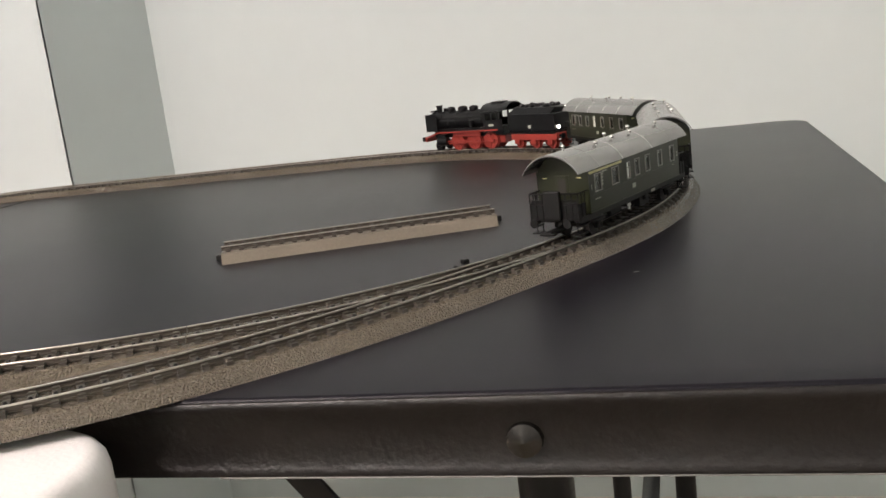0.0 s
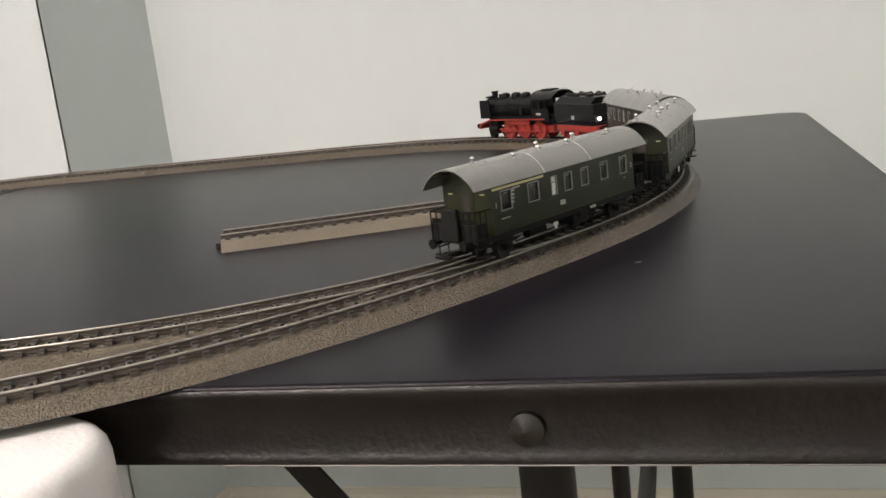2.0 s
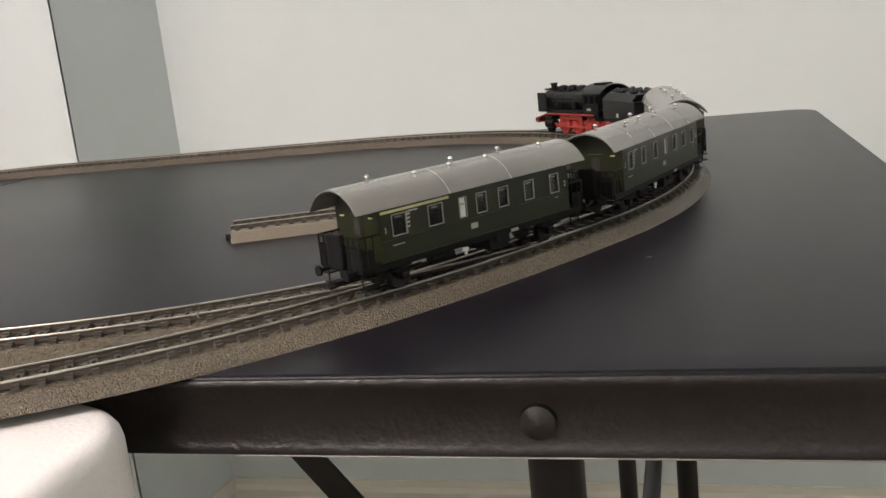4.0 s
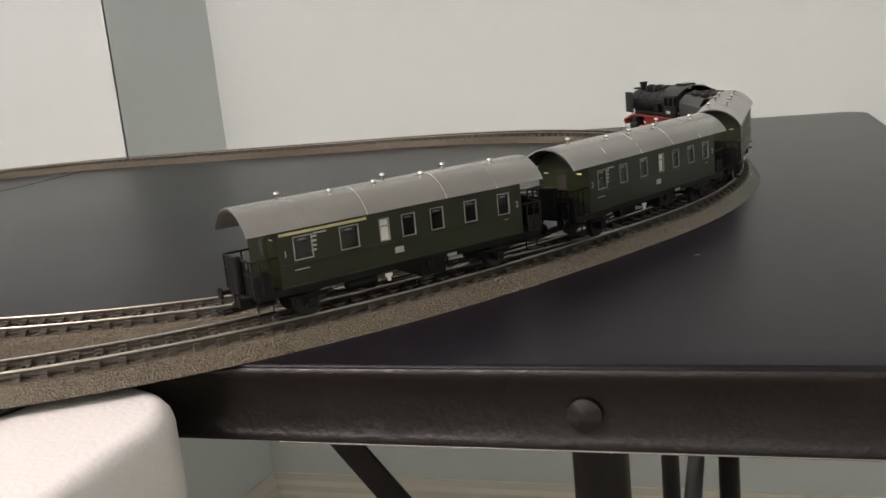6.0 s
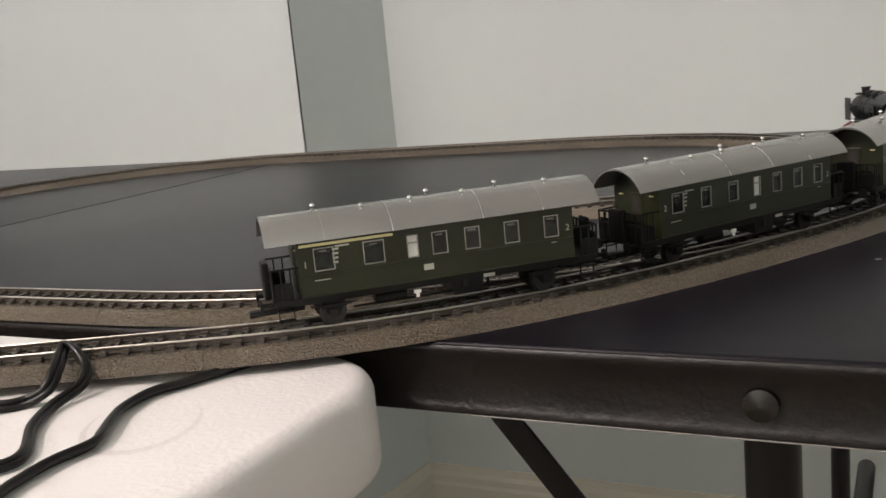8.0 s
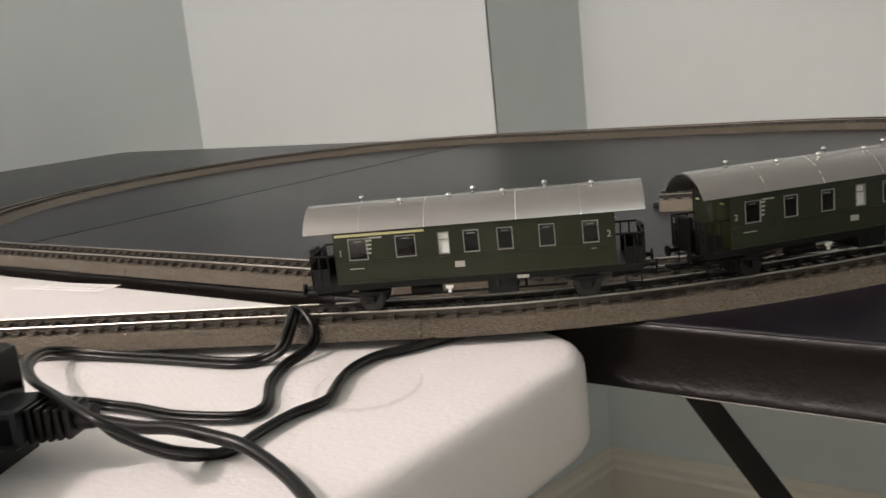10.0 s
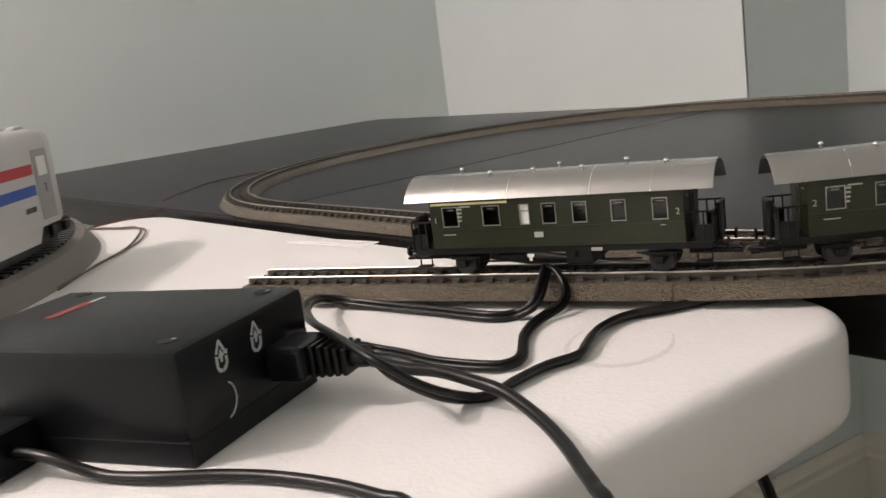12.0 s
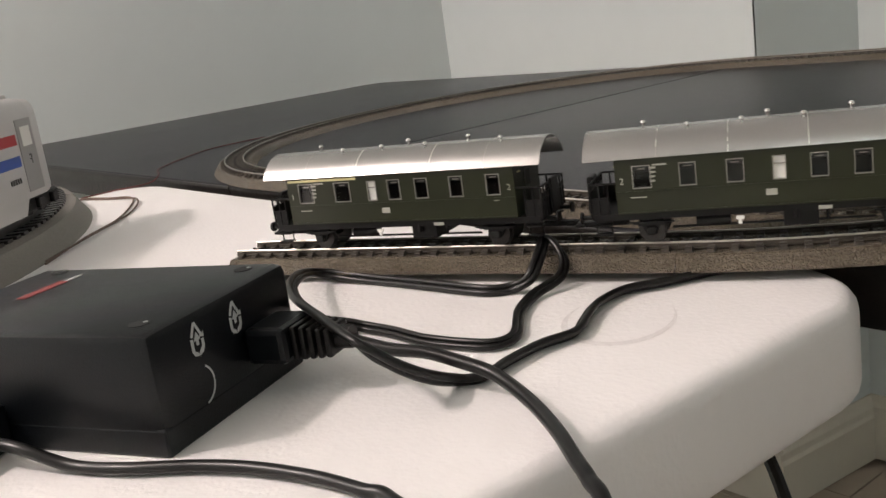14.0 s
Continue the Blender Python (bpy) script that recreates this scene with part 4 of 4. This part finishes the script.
BIG_BED = [(-0.046, WZ), (-0.036, WZ + 0.015), (-0.030, WZ + 0.017), (0.030, WZ + 0.017), (0.036, WZ + 0.015), (0.046, WZ)]
big_tie = mesh_of("tie", box(-0.0035, 0.0035, -0.0290, 0.0290, WZ + 0.0165, WZ + 0.0190), STUD)
for k in range(3):
    a0 = 10 + 33 * k
    line = big_arc(a0, a0 + 32.8)
    own = thing("large_track_section", "wide grey model track curve with dark rails on the white table", "model track", "large track loop")
    part("roadbed", along(bmesh.new(), line, BIG_BED), GREY_BED, own, "grey grained plastic roadbed")
    for s in (-0.016, 0, 0.016):
        part("rail", along(bmesh.new(), line, [(s - 0.0012, WZ + 0.0185), (s + 0.0012, WZ + 0.0185), (s + 0.0012, WZ + 0.0245), (s - 0.0012, WZ + 0.0245)]), DARK_RAIL, own)
    for j in range(22):
        a = a0 + (j + 0.5) * 1.49
        ob = part("tie", big_tie, None, own)
        ob.matrix_basis = pose(BIG_X + BIG_R * math.cos(radians(a)), BIG_Y + BIG_R * math.sin(radians(a)), 0, 0, 0, a + 90)

BIG_RAIL = WZ + 0.0245
diesel = thing("diesel_locomotive", "white model diesel engine with red and blue stripes on grey track", "model locomotive")
DA = 50.0
diesel.matrix_basis = pose(BIG_X + BIG_R * math.cos(radians(DA)), BIG_Y + BIG_R * math.sin(radians(DA)), BIG_RAIL, 0, 0, DA + 90)


def shell(x, half, z0, z1, r=0.012):
    pts = [(-half, z0), (half, z0)]
    for k in range(5):
        a = radians(90 * k / 4)
        pts.append((half - r + r * math.cos(a), z1 - r + r * math.sin(a)))
    for k in range(5):
        a = radians(90 + 90 * k / 4)
        pts.append((-half + r + r * math.cos(a), z1 - r + r * math.sin(a)))
    return [(x, y, z) for y, z in pts]


bm = bmesh.new()
loft(bm, [shell(-0.125, 0.030, 0.014, 0.080), shell(0.073, 0.030, 0.014, 0.080), shell(0.077, 0.0292, 0.014, 0.0798), shell(0.100, 0.0215, 0.014, 0.0780, 0.008), shell(0.112, 0.0165, 0.016, 0.0740, 0.007)])
part("body", bm, WHITE_SHELL, diesel, "white rounded engine shell", True)
for s in (-1, 1):
    ya, yb = sorted((s * 0.0300, s * 0.0304))
    part("red_stripe", box(-0.125, 0.046, ya, yb, 0.0500, 0.0570), RED_STRIPE, diesel, "red side stripe")
    part("blue_stripe", box(-0.125, 0.046, ya, yb, 0.0360, 0.0430), BLUE_STRIPE, diesel, "blue side stripe")
    cab = part("cab_side", box(0.049, 0.0715, min(s * 0.0299, s * 0.0306), max(s * 0.0299, s * 0.0306), 0.0180, 0.0660, bevel=0.0003), GREY_SHELL, diesel, "grey cab side panel")
    part("cab_window", box(0.0535, 0.0670, min(s * 0.0306, s * 0.0309), max(s * 0.0306, s * 0.0309), 0.0480, 0.0610, bevel=0.0002), MILK, cab, "pale cab side window")
    bm = bmesh.new()
    for z in (0.0385, 0.0415):
        cube(bm, 0.0590, 0.0622, min(s * 0.0306, s * 0.0308), max(s * 0.0306, s * 0.0308), z, z + 0.0008)
    cube(bm, 0.0614, 0.0622, min(s * 0.0306, s * 0.0308), max(s * 0.0306, s * 0.0308), 0.0360, 0.0423)
    part("small_mark", bm, STUD, cab, "small dark mark on the cab side")
    bm = bmesh.new()
    ya, yb = sorted((s * 0.0265, s * 0.0300))
    loft(bm, [[(-0.030, y, 0.0145), (0.046, y, 0.0145), (0.038, y, 0.0040), (-0.024, y, 0.0040)] for y in (ya, yb)])
    part("side_skirt", bm, WHITE_SHELL, diesel, "white side skirt with slanted ends")
    for k in range(5):
        part("number_bar", box(0.040 - 0.0032 * k - 0.0010, 0.040 - 0.0032 * k + 0.0010, min(s * 0.03, s * 0.0303), max(s * 0.03, s * 0.0303), 0.0255, 0.0290), STUD, diesel)
    ya, yb = sorted((s * 0.012, s * 0.026))
    for x in (0.066, -0.085):
        bm = box(x - 0.034, x + 0.034, ya, yb, 0.004, 0.0140, bevel=0.0015)
        for d in (-0.022, 0, 0.022):
            tube(bm, (x + d, s * 0.0150, 0.0085), (x + d, s * 0.0185, 0.0085), 0.0085, n=16)
            cube(bm, x + d - 0.004, x + d + 0.004, min(s * 0.024, s * 0.029), max(s * 0.024, s * 0.029), 0.005, 0.012, bevel=0.0008)
        part("truck", bm, UNDER, diesel, "black six-wheel truck side")
part("fuel_tank", box(-0.040, 0.025, -0.024, 0.024, 0.004, 0.0140, bevel=0.003), UNDER, diesel)
part("pilot", box(0.086, 0.110, -0.0165, 0.0165, 0.004, 0.0160, bevel=0.002), WHITE_SHELL, diesel, "white lower pilot skirt")
for y in (-0.0078, 0.0078):
    part("windscreen", box(0.1085, 0.1128, y - 0.006, y + 0.006, 0.0520, 0.0610, bevel=0.0006), STUD, diesel, "dark front window")
for y in (-0.014, 0.0, 0.014):
    part("roof_detail", box(0.060, 0.074, y - 0.003, y + 0.003, 0.0795, 0.0825, bevel=0.001), WHITE_SHELL, diesel)
part("nose_coupler", box(0.112, 0.122, -0.003, 0.003, 0.0065, 0.0115, bevel=0.001), UNDER, diesel)

# ---- power supply on the white table ----
BX, BY, BTURN = -0.2345, -0.2600, 118.8
adapter = thing("power_adapter", "black plastic power adapter with pale recycling marks on the white table", "power adapter", "", pose(BX, BY, WZ, 0, 0, BTURN))
BW, BL, BH = 0.079, 0.116, 0.0395
part("lower_shell", box(-0.00015, BW + 0.00015, -0.00015, BL + 0.00015, 0.0, 0.0094, bevel=0.0009), BOX_BLACK, adapter)
part("upper_shell", box(0.0, BW, 0.0, BL, 0.0045, BH, bevel=0.0036), BOX_BLACK, adapter, "slightly glossy black upper housing", True)
for x, y in ((0.0105, 0.0108), (0.0690, 0.0120), (0.0105, 0.1030), (0.0720, 0.1025)):
    bm = bmesh.new()
    tube(bm, (x, y, BH - 0.0006), (x, y, BH + 0.00020), 0.0034, n=20)
    hole = part("screw_hole", bm, UNDER, adapter, "dark sunken screw hole")
    part("screw", tube(bmesh.new(), (x + 0.0012, y - 0.0016, BH), (x + 0.0012, y - 0.0016, BH + 0.0004), 0.0009, n=10), CHROME, hole)
print_line = thing("printed_label", "faded red and white print on the adapter lid", "label", "", adapter.matrix_basis.copy())
part("red_print", box(0.0375, 0.0590, 0.0855, 0.0900, BH, BH + 0.0002), RED_PRINT, print_line, "faded red printed bar")
part("white_print", box(0.0596, 0.0670, 0.0862, 0.0882, BH, BH + 0.0002), PRINT, print_line, "thin white printed bar")


def recycle_mark(x):
    """A standing recycling sign of three bent arrows on the end face."""
    bm = bmesh.new()
    s = 0.0040
    pts = [[(-0.7, 0.3), (-0.15, 1.35), (0.15, 1.35), (0.25, 1.05), (-0.05, 1.0), (-0.45, 0.2)],
           [(0.2, 1.2), (0.75, 0.2), (0.95, 0.35), (0.9, -0.1), (0.3, 0.05), (0.5, 0.15), (0.05, 0.95)],
           [(-0.75, 0.15), (-0.45, 0.05), (-0.45, -0.9), (0.0, -1.2), (0.0, -1.45), (-0.5, -1.3), (-0.75, -0.9)],
           [(0.1, -1.45), (0.6, -1.25), (0.85, -0.8), (0.85, -0.2), (0.55, -0.2), (0.55, -0.75), (0.1, -1.15)],
           [(-0.35, -0.15), (0.05, 0.55), (0.45, -0.1), (0.2, -0.15), (0.2, -0.55), (-0.1, -0.55), (-0.1, -0.15)]]
    for loop in pts:
        loft(bm, [[(x + s * 1.0 * a, y, 0.0305 + s * b) for a, b in loop] for y in (0.0001, -0.00015)])
    return part("recycling_mark", bm, PRINT, adapter, "pale printed recycling arrows")


recycle_mark(0.0220)
recycle_mark(0.0430)
bm = bmesh.new()
arc_pts = [(0.0205 + 0.0062 * math.cos(radians(a)), -0.00005, 0.0152 + 0.0064 * math.sin(radians(a))) for a in range(-80, 61, 14)]
cord(bm, arc_pts, 0.00034, 2, 6)
part("curved_scratch", bm, PRINT, adapter, "pale curved mark on the end face")
# mains plug in its end face
bm = box(0.045, 0.067, -0.016, 0.0, 0.0055, 0.0185, bevel=0.0022)
plug = thing("cable_plug", "black ribbed cable plug pushed into the adapter", "plug", "", pose(BX, BY, WZ + 0.0065, 0, 0, BTURN))
part("plug_body", bm, BOX_BLACK, plug)
for k in range(5):
    part("rib", box(0.0490 + 0.0002 * k, 0.0640 - 0.0002 * k, -0.0183 - 0.0031 * k, -0.0162 - 0.0031 * k, 0.0060 + 0.0002 * k, 0.0180 - 0.0003 * k, bevel=0.0007), CABLE, plug)
part("strain_relief", tube(bmesh.new(), (0.0565, -0.015, 0.0122), (0.0565, -0.036, 0.0122), 0.0046, 0.0040, 14), CABLE, plug, "rubber strain relief")

# cables: z heights follow the white top
C0 = WZ + 0.0026
flex = thing("loop_cable", "black twin flex looping over the siding and behind the plug", "cable", "cables on the white table")
part("cord", cord(bmesh.new(), [(-0.2660, -0.0680, 0.0125), (-0.2570, -0.0810, 0.0080), (-0.2550, -0.0890, 0.0020), (-0.2620, -0.0940, -0.0019), (-0.2710, -0.1020, -0.0019), (-0.3030, -0.1080, -0.0019), (-0.3380, -0.1150, -0.0019), (-0.3610, -0.1260, 0.0010), (-0.3530, -0.1410, 0.0060), (-0.3220, -0.1640, 0.0120), (-0.2810, -0.1850, 0.0175), (-0.2360, -0.2010, 0.0225), (-0.2070, -0.2070, 0.0215), (-0.2000, -0.2000, 0.0135), (-0.1980, -0.1890, 0.0055), (-0.2010, -0.1740, -0.0019), (-0.1960, -0.1670, -0.0019), (-0.1990, -0.1550, -0.0019), (-0.2010, -0.1370, -0.0019), (-0.1990, -0.1210, -0.0019), (-0.2060, -0.1080, -0.0019), (-0.2140, -0.0930, -0.0019), (-0.2160, -0.0740, -0.0019), (-0.2080, -0.0580, -0.0019), (-0.1920, -0.0190, -0.0019)], 0.0015, 10, 12, 0.0013), CABLE, flex, smooth=True)
flex = thing("crossing_cable", "black twin flex running from the siding behind the plug", "cable", "cables on the white table")
part("cord", cord(bmesh.new(), [(-0.2680, -0.0670, 0.0125), (-0.2610, -0.0680, 0.0125), (-0.2520, -0.0710, 0.0060), (-0.2470, -0.0790, 0.0010), (-0.2460, -0.0950, -0.0019), (-0.2350, -0.1140, -0.0019), (-0.2170, -0.1330, -0.0019), (-0.2150, -0.1430, -0.0019), (-0.2230, -0.1490, -0.0019), (-0.2430, -0.1550, -0.0019), (-0.2630, -0.1560, -0.0019), (-0.2770, -0.1580, -0.0019), (-0.2850, -0.1630, 0.0000), (-0.3000, -0.1700, 0.0010), (-0.3200, -0.1740, 0.0010)], 0.0013, 10, 12, 0.0011), CABLE, flex, smooth=True)
flex = thing("mains_cable", "thick round black cable from the plug over the table edge", "cable", "cables on the white table")
p0 = plug.matrix_basis @ Vector((0.0565, -0.030, 0.0122))
part("cord", cord(bmesh.new(), [tuple(p0)] + [(-0.2170, -0.1880, 0.0105), (-0.2060, -0.1820, 0.0095), (-0.1950, -0.1780, 0.0075), (-0.1810, -0.1750, 0.0050), (-0.1630, -0.1780, 0.0020), (-0.1450, -0.1850, 0.0000), (-0.1300, -0.1930, -0.0015), (-0.1210, -0.1980, -0.0020)] + [(-0.108, -0.206, -0.0045), (-0.086, -0.228, -0.028), (-0.070, -0.245, -0.09), (-0.066, -0.25, -0.22)], 0.0022, 10, 12), CABLE, flex, smooth=True)
flex = thing("front_cable", "round black cable running in front of the adapter", "cable", "cables on the white table")
part("cord", cord(bmesh.new(), [(-0.285, -0.302, 0.004)] + [(-0.2680, -0.2950, 0.0040), (-0.2520, -0.2840, -0.0019), (-0.2350, -0.2740, -0.0019), (-0.2170, -0.2590, -0.0019), (-0.2010, -0.2490, -0.0019), (-0.1810, -0.2410, -0.0019), (-0.1640, -0.2370, -0.0019), (-0.1550, -0.2350, -0.0019)] + [(-0.134, -0.241, -0.004), (-0.118, -0.262, -0.03), (-0.112, -0.29, -0.09)], 0.0020, 10, 12), CABLE, flex, smooth=True)
block = thing("cable_connector", "small black connector block at the end of the cable", "connector", "", pose(-0.289, -0.301, WZ, 0, 0, 118.8))
part("housing", box(-0.020, 0.011, -0.004, 0.022, 0, 0.016, bevel=0.002), BOX_BLACK, block)
flex = thing("hanging_cable", "black flat cable hanging below the white table", "cable")
part("cord", cord(bmesh.new(), [(-0.175, -0.066, WZ - 0.043), (-0.158, -0.075, WZ - 0.046), (-0.147, -0.084, -0.053), (-0.136, -0.093, -0.060), (-0.124, -0.102, -0.074), (-0.117, -0.108, -0.12), (-0.115, -0.11, -0.25)], 0.0024, 8, 8), CABLE, flex, smooth=True)
flex = thing("feeder_wire", "thin brown wire lying in a loop on the white table", "wire")
part("strand", cord(bmesh.new(), [(-0.592, -0.192, WZ + 0.001), (-0.638, -0.152, WZ + 0.003), (-0.700, -0.105, WZ + 0.001), (-0.770, -0.066, WZ + 0.001), (-0.806, -0.056, WZ + 0.001), (-0.828, -0.066, WZ + 0.001), (-0.868, -0.078, WZ + 0.001)], 0.00075, 8, 6), WIRE_BROWN, flex)
part("strand", cord(bmesh.new(), [(-0.600, -0.190, WZ + 0.001), (-0.648, -0.145, WZ + 0.002), (-0.715, -0.090, WZ + 0.001), (-0.775, -0.060, WZ + 0.002), (-0.815, -0.066, WZ + 0.001), (-0.860, -0.082, WZ + 0.001)], 0.00075, 8, 6), WIRE_BROWN, flex)
flex = thing("red_wire", "thin red wire from the track across the black table", "wire")
part("strand", cord(bmesh.new(), [(-0.868, -0.078, WZ + 0.001), (-0.872, -0.045, WZ + 0.001), (-0.863, -0.014, WZ + 0.002), (-0.880, 0.004, 0.0015), (-0.930, 0.025, 0.001), (-0.985, 0.080, 0.001), (-1.020, 0.130, 0.001), (-1.026, 0.200, 0.001)], 0.0007, 8, 6), WIRE_RED, flex)


# ---- floor boards, then the sleepers of all tracks ----
board_mesh = mesh_of("floor_board", box(-0.45, 0.45, -0.0595, 0.0595, -0.010, 0, bevel=0.0015), FLOOR)
for r in range(16):
    for k in range(3):
        ob = part("floor_board", board_mesh, None, floor)
        ob.matrix_basis = pose(-1.25 + 0.902 * k + (0.45 if r % 2 else 0), 1.16 - 0.12 * r, FLOOR_Z - 0.002)
for own, line, skip in TODO:
    sleepers_on(own, line, skip=skip)


# ---- motion ----
TRAIN = [(0, -0.047), (1.0, -0.0155), (2.0, 0.0265), (2.5, 0.0465), (5.0, 0.131), (6.5, 0.179), (7.5, 0.2135), (9.8, 0.2985), (10.5, 0.3255), (11.0, 0.345), (12.5, 0.401), (14.0, 0.4565)]


def train_at(t):
    ts, ss = [a for a, _ in TRAIN], [b for _, b in TRAIN]
    return float(np.interp(t, ts, ss))


def vehicle_pose(s, half):
    a, b = Vector(route(s - half)), Vector(route(s + half))
    m = (a + b) / 2
    return pose(m.x, m.y, RAIL_TOP, 0, 0, math.degrees(math.atan2(b.y - a.y, b.x - a.x)))


engine.scale = tender.scale = (1.07, 1.07, 1.07)


def motions():
    """The train backs at a steady pace onto the siding, and its wheels roll."""
    for ob, back, half in ((coach_first, 0.0, 0.0468), (coach_second, 0.1625, 0.0468), (coach_third, 0.3250, 0.0468), (tender, 0.4500, 0.0245), (engine, 0.5400, 0.0235)):
        walk(ob, [(0.5 * k, vehicle_pose(train_at(0.5 * k) - back, half)) for k in range(29)])
    for ob, x, r in TURNING:
        walk(ob, [(0.2 * k, pose(x, 0, r, 0, math.degrees((train_at(0.2 * k) - train_at(0)) / r), 0)) for k in range(71)])


motions()
